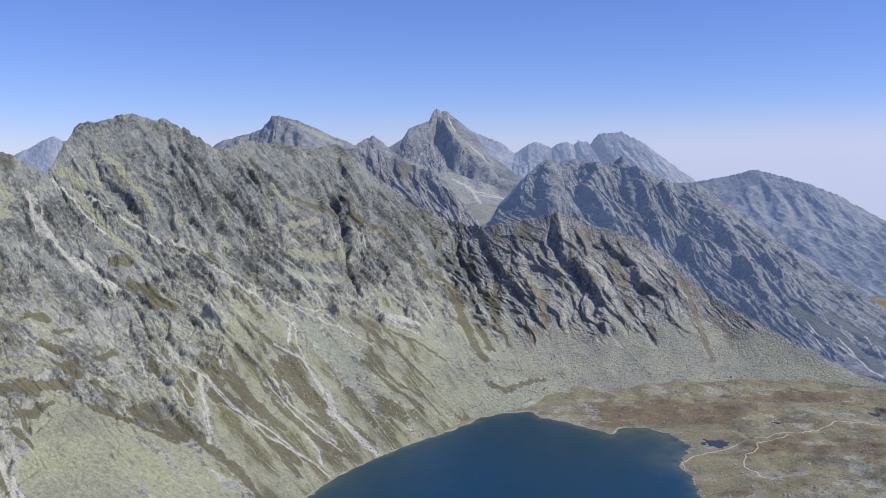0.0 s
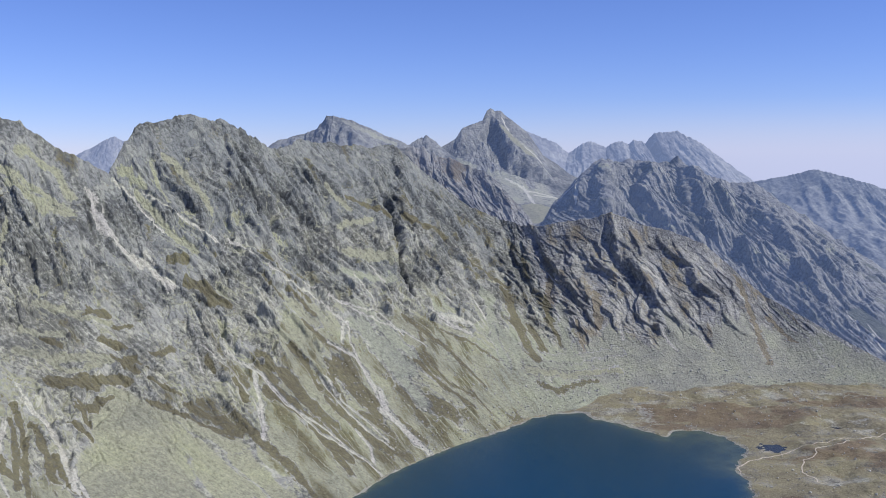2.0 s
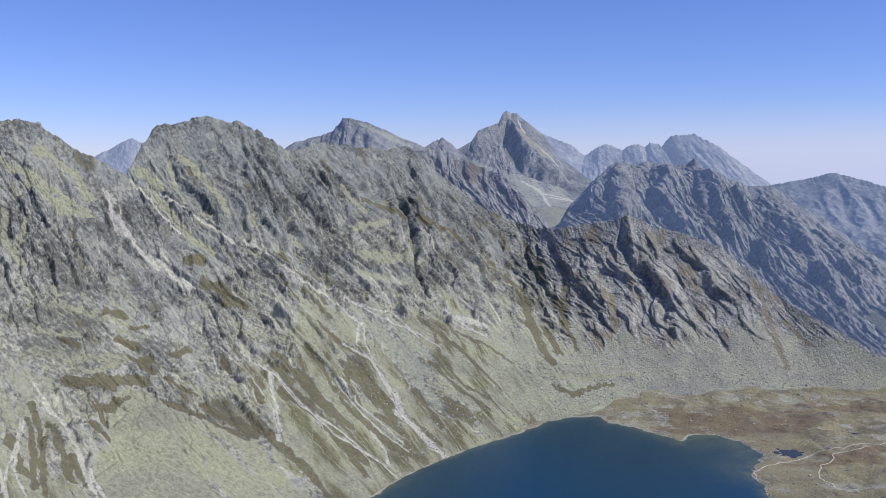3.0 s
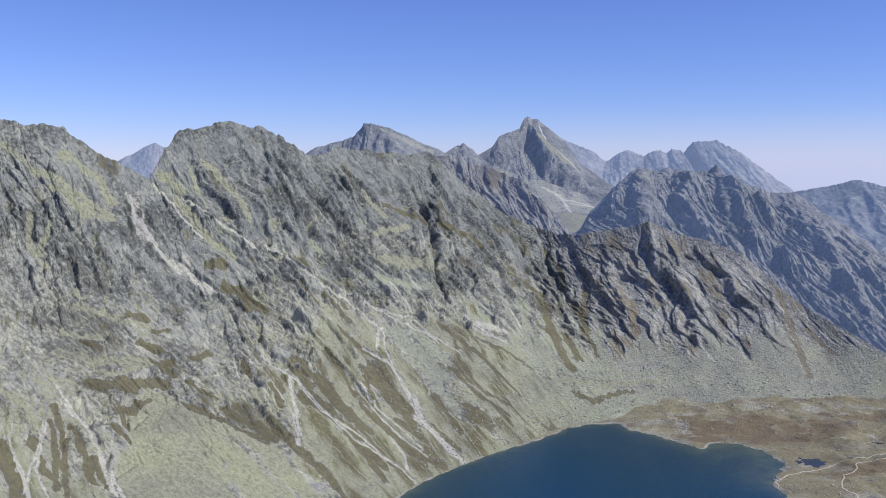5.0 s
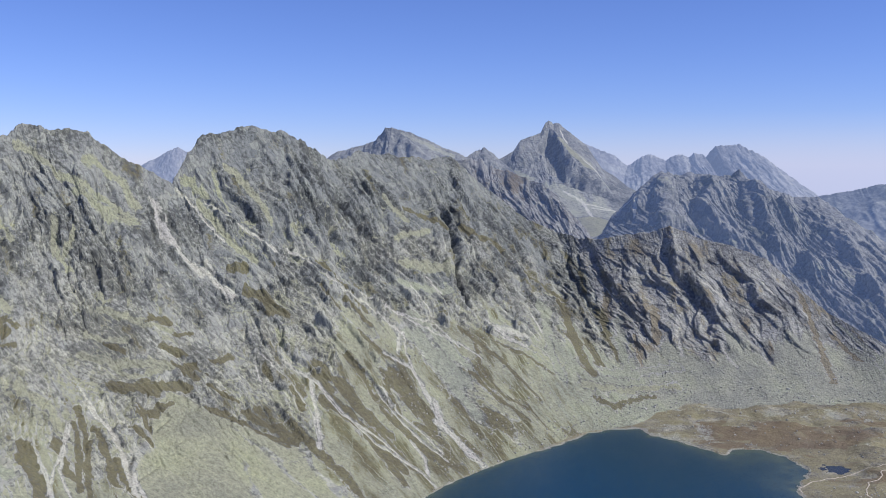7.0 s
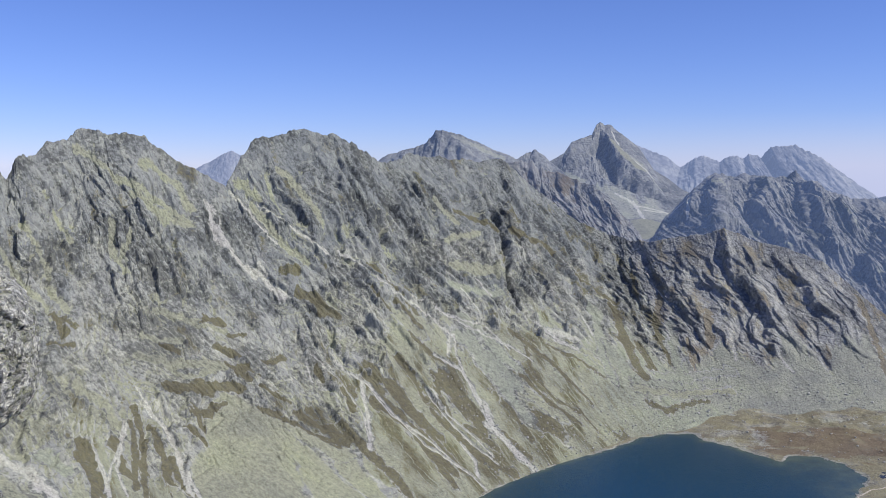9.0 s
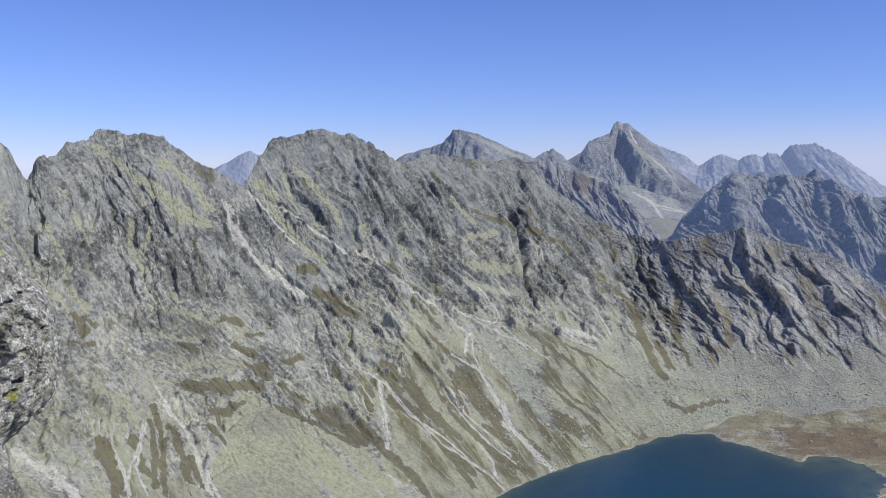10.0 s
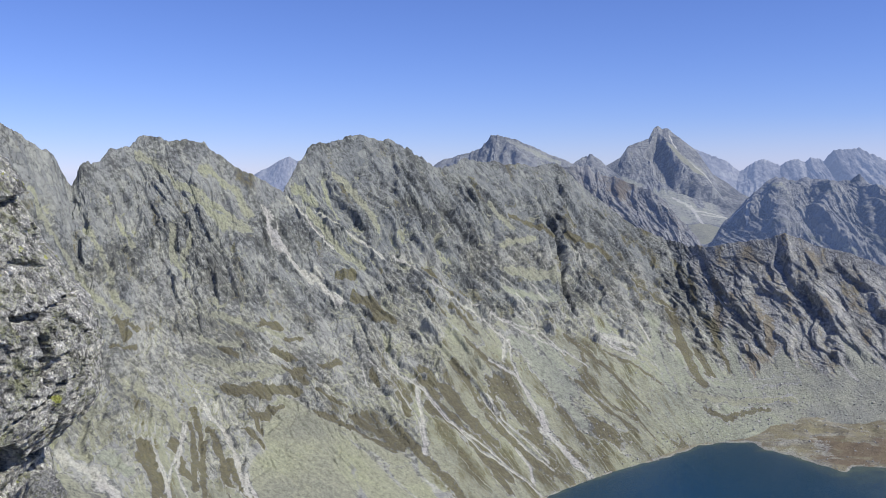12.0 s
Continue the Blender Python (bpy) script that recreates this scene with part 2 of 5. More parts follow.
def massif(crest, foot, nu, nv, concave, rock_from, ribs, seed, jag=6.0, back=260.0, skirt=0.0, soft_crest=0, marks=(), crisp=1.0, damp=1.0, gully=5.5, widths=(2, 6, 15, 32), wander=38.0, bold=1.0, lean=0.12, plates=0.36, west=1.0, spur=1.0):
    """Grid of points from the foot (v=0) to the crest (v=1) and down the back, with ribs and gullies along the fall line.
    concave and rock_from run along the mountain. Returns points, u, v, metres along and up, and how rocky each point is."""
    u = np.linspace(0, 1, nu)
    nb, ns = max(8, nv // 8), (12 if skirt else 0)
    v = np.concatenate([np.linspace(-1, 0, ns, endpoint=False), np.linspace(0, 1, nv), 1 + np.linspace(0, 1, nb + 1)[1:]])
    c, f = line(crest, u), line(foot, u)
    f = soften(f, nu / len(foot) * 0.5)
    if soft_crest:
        c = soften(c, soft_crest)
    cu = np.concatenate([[0], np.cumsum(np.linalg.norm(np.diff(c[:, :2], axis=0), axis=1))])
    fu = np.concatenate([[0], np.cumsum(np.linalg.norm(np.diff(f[:, :2], axis=0), axis=1))])
    along = (cu + fu) / 2
    con = np.interp(u, np.linspace(0, 1, len(concave)), concave)
    rb = np.interp(u, np.linspace(0, 1, len(rock_from)), rock_from)
    vc = np.clip(v, 0, 1)[:, None]
    h = vc ** 0.85
    g = (1 - con) * h + con * h ** 2.3
    p = np.empty((len(v), nu, 3))
    p[..., :2] = f[:, :2] + (c - f)[:, :2] * h[..., None]
    p[..., 2] = f[:, 2] + (c - f)[:, 2] * g
    out = (c - f)[:, :2] / (np.linalg.norm((c - f)[:, :2], axis=1, keepdims=True) + 1e-6)
    bv = np.clip(v - 1, 0, 1)[:, None]
    p[..., :2] += out * (bv * back)[..., None]
    p[..., 2] -= bv * back * 1.15
    if skirt:
        sv = np.clip(-v, 0, 1)[:, None]
        drop = np.maximum(f[:, 2] + 25, 0)
        p[..., :2] -= out * (sv * drop * 1.1)[..., None]
        p[..., 2] -= sv * drop
    rise = np.linalg.norm(c - f, axis=1).mean()
    A, Bm = np.broadcast_to(along, p.shape[:2]), v[:, None] * rise + np.zeros_like(p[..., 0])
    slope = soften(np.linalg.norm(c - f, axis=1)[:, None], nu // 20)[:, 0]
    B = v[:, None] * slope
    nrm = normals(p)
    if nrm[nv // 2, nu // 2, 2] < 0:
        nrm = -nrm
    nrm[nrm[..., 2] < 0] *= -1
    tongue = fbm(A / 60, B / 200, 4, seed + 40) * 0.22
    rocky = smooth(-0.04, 0.08, v[:, None] - rb + tongue)
    warp = fbm(A / 140, B / 140, 3, seed + 50) * wander
    big, mid, small = ribs
    A2 = A + warp + lean * B
    n1 = ridged(A2 / (big * 3.2), B / (big * 8), 2, seed) - 0.55
    n2 = ridged(A2 / (mid * 3.2), B / (mid * 5), 3, seed + 5) - 0.5
    n3 = ridged((A2 + B * 0.35) / (small * 3), (B - A * 0.25) / (small * 3.2), 4, seed + 10, 0.55) - 0.5
    n4 = fbm(A / small, B / small, 4, seed + 20, 0.6)
    f1, seam1 = facets((A2 + B * 0.15) / (mid * 1.7), (B + A2 * 0.3) / (mid * 3.4), seed + 3, 0.6, 0.16)
    f2, seam2 = facets((A2 + B * 0.1) / (small * 2.0), (B + A * 0.35) / (small * 4.2), seed + 4, 0.55, 0.26)
    f3, _ = facets((A + B * 0.3) / (small * 0.8), (B + A * 0.2) / (small * 1.8), seed + 6, 0.3, 0.4)
    crack = np.maximum(1 - smooth(0.0, 0.12, seam1), 0.45 * (1 - smooth(0.0, 0.16, seam2)))
    edge = 1 - smooth(0.86, 1.0, v[:, None]) * 0.85
    edge = np.where(v[:, None] > 1, np.maximum(0.15, bv), edge) * smooth(0.0, 0.06, np.abs(v[:, None]))
    cover = np.zeros((*A.shape, 4))
    calm, carve = np.ones(A.shape), np.zeros(A.shape)
    for kind, width, depth, path in marks:
        lay_mark(u, v, A, Bm, kind, width, depth, path, cover, calm, carve)
    amp = (0.1 + 0.9 * rocky) * calm * np.interp(u, [0.24, 0.4, 0.6, 0.75], [west, 1.0, 1.0, damp])[None, :]
    coarse = bold * (n1 * big * 0.42 * (0.35 + 0.65 * rocky) * (0.3 + 0.7 * calm) + (n2 * 0.26 + f1 * plates * crisp) * mid * amp)
    start = coarse + fbm(A2 / (small * 2), B / (small * 22), 4, seed + 25, 0.6) * small * 0.5
    worn, run = drain(start, ns + nv - 1, 4, gully, widths)
    worn = worn - start
    worn -= worn[ns:ns + nv].mean(1).mean()
    d = edge * (coarse + worn * (0.25 + 0.75 * rocky) * (0.25 + 0.75 * calm) * np.interp(u, [0.66, 0.74], [1.0, spur]) + ((n3 * 0.16 + f2 * 0.58 + f3 * 0.36) * amp - 0.45 * crack * rocky * (0.75 + 0.25 * calm) * np.interp(u, [0.24, 0.4, 0.66, 0.74], [1.3, 1.0, 1.0, spur])) * small * crisp + n4 * small * 0.08 * (0.35 + 0.65 * amp) - carve)
    local = np.clip(np.linalg.norm(c - f, axis=1) / rise, 0.15, 1.1)[None, :]
    p += nrm * (d * local)[..., None]
    # broken skyline
    top = np.exp(-((v[:, None] - 1) / 0.05) ** 2)
    saw = ridged(A[:1] / (jag * 6), A[:1] * 0 + 0.5, 5 if nu > 1000 else 3, seed + 30, 0.62)
    p[..., 2] += local * top * jag * 1.6 * (saw - saw.mean())
    return p, u, v, A, B, rocky, (n1, n2, n3, run, crack), cover, calm


def lay_mark(u, v, A, B, kind, width, depth, path, cover, calm, carve):
    """Lays one streak, patch, cleft or rib along a path of (u, v) on a slope; width and depth in metres."""
    sv = B[-1, 0] / v[-1]
    px = [np.interp(a, u, A[0]) for a in path[0::2]]
    py = [b * sv for b in path[1::2]]
    reach = width * 2.4 + 10
    i0, i1 = np.searchsorted(A[0], [min(px) - reach, max(px) + reach])
    j0, j1 = np.searchsorted(v * sv, [min(py) - reach, max(py) + reach])
    if i1 - i0 < 2 or j1 - j0 < 2:
        return
    cut = (slice(j0, j1), slice(i0, i1))
    a, b = A[cut], B[cut]
    seed = int(px[0] * 7 + py[0] * 13) % 900
    wob = 1.2 + 0.35 * width if kind in ("scree", "grass", "brown") else 2.2 + 0.35 * width
    x = a + fbm(a / (8 + width), b / (14 + 2 * width), 4, seed) * wob
    y = b + fbm(a / (8 + width), b / (14 + 2 * width), 4, seed + 9) * wob
    best, side = np.full(a.shape, 1e9), np.zeros(a.shape)
    for k in range(max(1, len(px) - 1)):
        m = min(k + 1, len(px) - 1)
        dx, dy = px[m] - px[k], py[m] - py[k]
        t = np.clip(((x - px[k]) * dx + (y - py[k]) * dy) / (dx * dx + dy * dy + 1e-9), 0, 1)
        gap = np.hypot(x - px[k] - t * dx, y - py[k] - t * dy)
        side = np.where(gap < best, np.sign(dx * (y - py[k]) - dy * (x - px[k])), side)
        best = np.minimum(best, gap)
    ragged = kind in ("scree", "grass", "brown")
    if ragged:
        best = best * (1 + (0.5 if width > 25 else 0.8) * fbm(a / (5 + 0.5 * width), b / (9 + width), 4, seed + 20))
    mask = 1 - smooth((0.42 if kind == "brown" else 0.25) * width, (0.66 if kind == "brown" else 0.8) * width, best) if ragged else 1 - smooth(0.2 * width, 0.8 * width, best)
    if ragged:
        ch = ("scree", "grass", "brown").index(kind)
        for other in range(3):
            if other != ch:
                cover[cut][..., other] *= 1 - mask
        cover[cut][..., ch] = np.maximum(cover[cut][..., ch], mask * (0.86 if kind == "grass" and width < 30 else 1.0))
        if kind == "scree" and width < 16:
            cover[cut][..., 3] = np.maximum(cover[cut][..., 3], mask)
        calm[cut] = np.minimum(calm[cut], 1 - (0.93 if width > 25 else 0.75 if kind != "brown" else 0.5) * mask)
    if kind == "step":
        # a wall that drops to the left of the line, and a slab leaning back to its right
        ends = smooth(min(py) - 0.6 * width, min(py) + 1.2 * width, y) * (1 - smooth(max(py) - 1.2 * width, max(py) + 0.6 * width, y))
        rise = smooth(0.0, 0.3 * width, best) * (1 - smooth(0.4 * width, 2.1 * width, best))
        carve[cut] -= np.where(side > 0, rise, 0) * ends * depth * 0.4 * (1 - smooth(0.82, 0.98, b / sv))
        return
    if kind == "buttress":
        # a broad wall facing left, with the back of the rib falling away to its right
        ends = smooth(min(py) - 0.4 * width, min(py) + 0.8 * width, y) * (1 - smooth(max(py) - 0.3 * width, max(py) + 0.6 * width, y))
        rise = smooth(0.0, 0.5 * width, best) * (1 - smooth(0.55 * width, 2.3 * width, best))
        carve[cut] -= np.where(side > 0, rise, 0) * ends * depth
        return
    if kind == "slab":
        calm[cut] = np.minimum(calm[cut], 1 - 0.82 * mask)
    carve[cut] += depth * mask


RIDGE_WEST = [(-779, 860, 450), (-736, 948, 473), (-730, 978, 458), (-728, 1029, 439), (-728, 1065, 401), (-725, 1091, 430),
              (-724, 1115, 428), (-724, 1151, 447), (-715, 1180, 450), (-712, 1205, 468), (-688, 1219, 467), (-681, 1223, 457),
              (-665, 1243, 465), (-646, 1264, 458), (-631, 1283, 440), (-610, 1316, 417), (-588, 1347, 400), (-571, 1376, 383),
              (-564, 1422, 432), (-554, 1459, 458), (-536, 1498, 467), (-511, 1548, 476), (-464, 1594, 471), (-440, 1632, 456)]
RIDGE_EAST = [(-434, 1675, 446), (-413, 1711, 427), (-394, 1756, 425), (-379, 1801, 439), (-336, 1870, 435), (-262, 1973, 425),
              (-220, 2018, 435), (-177, 2072, 388), (-118, 2117, 337), (-56, 2139, 292), (8, 2130, 266), (67, 2079, 257), (105, 2047, 257),
              (141, 2035, 267), (194, 2021, 276), (240, 2006, 289), (303, 1982, 268), (354, 1968, 256), (424, 1939, 230), (477, 1911, 180),
              (526, 1878, 136), (570, 1834, 112), (656, 1762, 64), (736, 1697, 23), (799, 1613, 8)]
# the slope's foot, one point for each of the crest's points named by number
FOOT_KEYS = [0, 1, 4, 9, 13, 17, 19, 22, 25, 27, 30, 32, 34, 35, 37, 39, 41, 43, 44, 46, 47, 48]
FOOT = [(-473, 507, 200), (-477, 562, 180), (-445, 654, 150), (-399, 833, 90), (-306, 958, 50), (-242, 1026, 15), (-167, 1113, -1),
        (-135, 1194, -1), (-67, 1299, -1), (-3, 1377, -1), (59, 1467, -1), (136, 1526, 6), (168, 1573, 8), (211, 1612, 8), (254, 1632, 8),
        (337, 1652, 8), (421, 1669, 8), (497, 1686, 8), (561, 1694, 8), (676, 1673, 8), (763, 1620, 8), (828, 1573, 8)]
CREST = RIDGE_WEST + RIDGE_EAST
FOOT_FULL = np.stack([np.interp(np.arange(len(CREST)), FOOT_KEYS, np.array(FOOT, float)[:, i]) for i in range(3)], -1)
CONCAVE = [0.5, 0.6, 0.65, 0.6, 0.5, 0.45, 0.45, 0.5, 0.5, 0.45, 0.4]
ROCK_FROM = [0.0, 0.0, 0.05, 0.05, 0.3, 0.4, 0.42, 0.38, 0.30, 0.26, 0.6, 1.2]


# the ranges behind: crest and foot lines, hollow of the slope, height from which rock shows
SERRATE = dict(crest=[(96, 2648, 205), (133, 2657, 225), (155, 2686, 266), (195, 2713, 308), (245, 2739, 356), (304, 2774, 401), (345, 2830, 390), (395, 2824, 396), (444, 2815, 392),
                      (490, 2808, 384), (524, 2801, 400), (563, 2784, 363), (622, 2750, 339), (660, 2735, 330), (717, 2707, 329), (808, 2629, 264), (864, 2558, 212), (916, 2487, 168),
                      (1002, 2399, 102), (1088, 2306, 37), (1300, 2150, 30)],
               foot=[(90, 2420, 165), (215, 2290, 155), (365, 2210, 125), (510, 2120, 60), (650, 1900, 12), (760, 1700, 14), (960, 1580, 14)],
               concave=[0.3, 0.3, 0.3], rock_from=[0.05, 0.0, 0.0, 0.05])
PYRAMID = dict(crest=[(-328, 3850, 383), (-218, 4000, 443), (-172, 4050, 472), (-146, 4120, 519), (-96, 4180, 540), (-60, 4240, 556), (-41, 4330, 605), (-26, 4350, 613), (-8, 4350, 601), (18, 4350, 603), (41, 4345, 580), (74, 4340, 555), (145, 4320, 498), (207, 4270, 402), (265, 4220, 365), (321, 4160, 319), (429, 4100, 272)],
               foot=[(-500, 3000, 150), (-100, 2600, 190), (100, 2600, 190), (250, 2700, 190), (420, 2800, 190)],
               concave=[0.75, 0.75], rock_from=[0.45, 0.5, 0.45])
POINTED = dict(crest=[(-900, 3180, 380), (-804, 3201, 408), (-758, 3212, 451), (-694, 3226, 470), (-650, 3235, 480), (-611, 3243, 497), (-580, 3250, 538), (-555, 3252, 536), (-489, 3264, 522),
                      (-376, 3279, 469), (-299, 3286, 442), (-260, 3335, 468), (-245, 3341, 474), (-206, 3344, 447), (-127, 3348, 378)],
               foot=[(-900, 2600, 150), (-500, 2600, 150), (-100, 2800, 150)], concave=[0.3], rock_from=[0.0])
ROUNDED = dict(crest=[(786, 3820, 236), (999, 3770, 301), (1122, 3735, 324), (1212, 3707, 351), (1303, 3623, 323), (1361, 3548, 300), (1434, 3465, 265), (1503, 3381, 213), (1546, 3306, 178),
                      (1684, 3068, 51), (1900, 2900, -60)],
               foot=[(900, 2700, -20), (1200, 2450, -30), (1500, 2200, -40), (1900, 2100, -60)], concave=[0.6], rock_from=[0.0])
SHOULDER = dict(crest=[(-321, 2420, 374), (-267, 2450, 420), (-219, 2480, 435), (-190, 2490, 429), (-171, 2495, 405), (-164, 2500, 416), (-154, 2500, 404), (-124, 2500, 399), (-86, 2500, 388), (-58, 2490, 373), (-29, 2480, 366), (6, 2460, 339), (40, 2430, 298), (74, 2400, 265), (94, 2380, 236), (118, 2360, 200)],
                foot=[(-240, 2230, 120), (-60, 2230, 110), (60, 2200, 110), (150, 2190, 110)], concave=[0.2], rock_from=[0.0])
REMOTE_PEAKS = dict(crest=[(0, 4749, 480), (101, 4749, 534), (213, 4745, 492), (297, 4741, 459), (353, 4737, 411), (395, 4733, 435), (423, 4731, 460), (478, 4726, 466), (535, 4720, 437),
                           (561, 4717, 460), (616, 4710, 470), (640, 4706, 452), (665, 4700, 474), (700, 4697, 470), (722, 4694, 455), (765, 4688, 505), (820, 4680, 510), (872, 4669, 516),
                           (969, 4599, 458), (1074, 4576, 382), (1191, 4495, 284), (1367, 4445, 127)],
                    foot=[(0, 4200, 100), (700, 4200, 100), (1400, 4000, 0)], concave=[0.2], rock_from=[0.0])
REMOTE_SUMMIT = dict(crest=[(-2200, 4270, 250), (-2023, 4353, 366), (-1935, 4393, 422), (-1856, 4427, 469), (-1810, 4445, 490), (-1755, 4468, 464), (-1619, 4519, 337), (-1500, 4560, 200)],
                     foot=[(-2000, 3900, 100), (-1500, 4000, 100)], concave=[0.2], rock_from=[0.0])

# kind, width, depth, path of (u along the ridge, v up the slope)
SLABS = [
    ("slab", 44, 0, (0.348, 0.96, 0.362, 0.83, 0.374, 0.70)),
    ("slab", 50, 0, (0.393, 0.643, 0.358, 0.573, 0.365, 0.459)),
    ("slab", 46, 0, (0.414, 0.499, 0.401, 0.408)),
    ("slab", 60, 0, (0.147, 0.54, 0.185, 0.41, 0.238, 0.43)),
    ("slab", 60, 0, (0.241, 0.56, 0.295, 0.53, 0.336, 0.49)),
    ("slab", 50, 0, (0.137, 0.28, 0.181, 0.31)),
    ("slab", 40, 0, (0.341, 0.44, 0.364, 0.37)),
    ("slab", 50, 0, (0.314, 0.67, 0.344, 0.63)),
    ("slab", 14, 0, (0.641, 0.17, 0.653, 0.13)),
    ("slab", 30, 0, (0.236, 0.51, 0.269, 0.49)),
    ("slab", 30, 0, (0.295, 0.53, 0.328, 0.52)),
    ("slab", 24, 0, (0.242, 0.43, 0.283, 0.45)),
    ("slab", 24, 0, (0.235, 0.59, 0.269, 0.57)),
]
CLEFTS = [
    ("cut", 8, 1.6, (0.156, 0.87, 0.161, 0.81, 0.166, 0.79)),
    ("cut", 7, 1.4, (0.130, 0.98, 0.137, 0.88, 0.157, 0.73)),
    ("cut", 9, 2.7, (0.081, 0.97, 0.099, 0.83, 0.119, 0.68, 0.130, 0.55)),
    ("cut", 7, 1.2, (0.228, 0.99, 0.215, 0.91, 0.234, 0.85)),
    ("cut", 10, 1.4, (0.239, 0.78, 0.255, 0.77, 0.268, 0.80)),
    ("cut", 4, 1.1, (0.261, 0.74, 0.256, 0.64)),
    ("cut", 4, 1.1, (0.279, 0.75, 0.268, 0.65)),
    ("cut", 4, 1.1, (0.299, 0.79, 0.293, 0.69)),
    ("cut", 4, 0.9, (0.247, 0.73, 0.241, 0.65)),
    ("cut", 4, 0.9, (0.229, 0.72, 0.222, 0.64)),
]
CLEFTS_B = [
    ("cut", 5, 1.1, (0.310, 0.79, 0.304, 0.69)),
    ("cut", 5, 1.2, (0.341, 0.93, 0.334, 0.86, 0.347, 0.81)),
    ("cut", 5, 2.2, (0.398, 0.99, 0.398, 0.93, 0.406, 0.88)),
    ("cut", 6, 2.5, (0.358, 1.00, 0.369, 1.00, 0.378, 0.99)),
    ("cut", 5, 2.2, (0.456, 0.91, 0.461, 0.87, 0.461, 0.79)),
    ("cut", 8, 3.2, (0.503, 0.83, 0.511, 0.79, 0.518, 0.74)),
    ("cut", 6, 2.9, (0.549, 0.98, 0.554, 0.91, 0.570, 0.85)),
    ("cut", 4, 1.1, (0.336, 0.58, 0.339, 0.53, 0.337, 0.48)),
    ("cut", 4, 2.2, (0.365, 0.70, 0.374, 0.63, 0.383, 0.56)),
    ("cut", 4, 1.1, (0.184, 0.54, 0.200, 0.50)),
]
CLEFTS_C = [
    ("cut", 4, 1.1, (0.305, 0.60, 0.320, 0.55)),
    ("cut", 4, 0.9, (0.139, 0.41, 0.147, 0.34)),
    ("cut", 4, 0.9, (0.123, 0.41, 0.126, 0.33)),
    ("cut", 4, 0.9, (0.168, 0.36, 0.188, 0.33)),
    ("cut", 8.5, 20, (0.601, 0.87, 0.603, 0.82, 0.603, 0.74, 0.600, 0.65, 0.595, 0.57, 0.590, 0.46)),
    ("cut", 6, 2.9, (0.611, 0.65, 0.610, 0.54, 0.616, 0.45)),
    ("cut", 6, 2.9, (0.645, 0.71, 0.650, 0.60)),
    ("cut", 6, 2.9, (0.513, 0.86, 0.524, 0.80, 0.535, 0.74)),
    ("cut", 7, 3.2, (0.528, 0.78, 0.536, 0.71)),
    ("cut", 6, 2.9, (0.553, 1.00, 0.526, 0.94)),
]
CLEFTS_D = [
    ("cut", 6, 2.9, (0.650, 1.00, 0.646, 0.90, 0.654, 0.83)),
    ("cut", 6, 2.9, (0.682, 0.99, 0.693, 0.90)),
]
RIBS = [
    ("rib", 9, -5, (0.433, 0.66, 0.452, 0.50, 0.466, 0.34)),
    ("rib", 9, -5, (0.434, 0.48, 0.448, 0.34, 0.459, 0.21)),
    ("rib", 9, -5, (0.376, 0.61, 0.393, 0.47, 0.400, 0.36)),
    ("rib", 10, -7, (0.594, 0.85, 0.595, 0.77, 0.594, 0.68, 0.588, 0.55)),
    ("rib", 8, -5, (0.625, 1.00, 0.622, 0.90)),
]
STEPS = [
    ("step", 11, 6, (0.733, 0.98, 0.734, 0.89, 0.744, 0.73, 0.753, 0.53, 0.758, 0.44)),
    ("step", 14, 10.7, (0.801, 0.99, 0.802, 0.88, 0.803, 0.80)),
    ("step", 13, 9.2, (0.783, 0.79, 0.792, 0.70, 0.802, 0.64)),
    ("step", 13, 10, (0.811, 0.81, 0.813, 0.72, 0.816, 0.64)),
    ("step", 13, 10, (0.838, 0.99, 0.839, 0.90, 0.851, 0.84)),
    ("step", 13, 10, (0.859, 0.82, 0.860, 0.73, 0.867, 0.63)),
    ("step", 11, 8.4, (0.801, 0.63, 0.801, 0.46, 0.806, 0.31)),
    ("step", 11, 9.2, (0.826, 0.61, 0.831, 0.44, 0.834, 0.32)),
    ("step", 11, 9.2, (0.843, 0.56, 0.846, 0.45, 0.853, 0.37)),
    ("step", 12, 9.2, (0.873, 0.66, 0.873, 0.49, 0.880, 0.35)),
]
STEPS_B = [
    ("step", 8, 5.3, (0.775, 0.91, 0.782, 0.74, 0.793, 0.51)),
    ("step", 8, 5.3, (0.752, 0.77, 0.764, 0.56, 0.770, 0.44)),
    ("step", 8, 5.3, (0.851, 0.98, 0.859, 0.86)),
    ("step", 8, 4.6, (0.755, 0.96, 0.763, 0.84, 0.770, 0.79)),
    ("step", 9, 6.1, (0.889, 0.79, 0.894, 0.60, 0.897, 0.45)),
    ("step", 8, 4.6, (0.873, 0.92, 0.883, 0.84)),
    ("step", 8, 3.7, (0.611, 0.65, 0.610, 0.54, 0.616, 0.45)),
    ("step", 8, 3.7, (0.645, 0.71, 0.650, 0.60)),
    ("step", 8, 3.7, (0.662, 0.88, 0.673, 0.78, 0.686, 0.71)),
    ("step", 8, 3.7, (0.643, 0.92, 0.643, 0.83, 0.648, 0.76)),
]
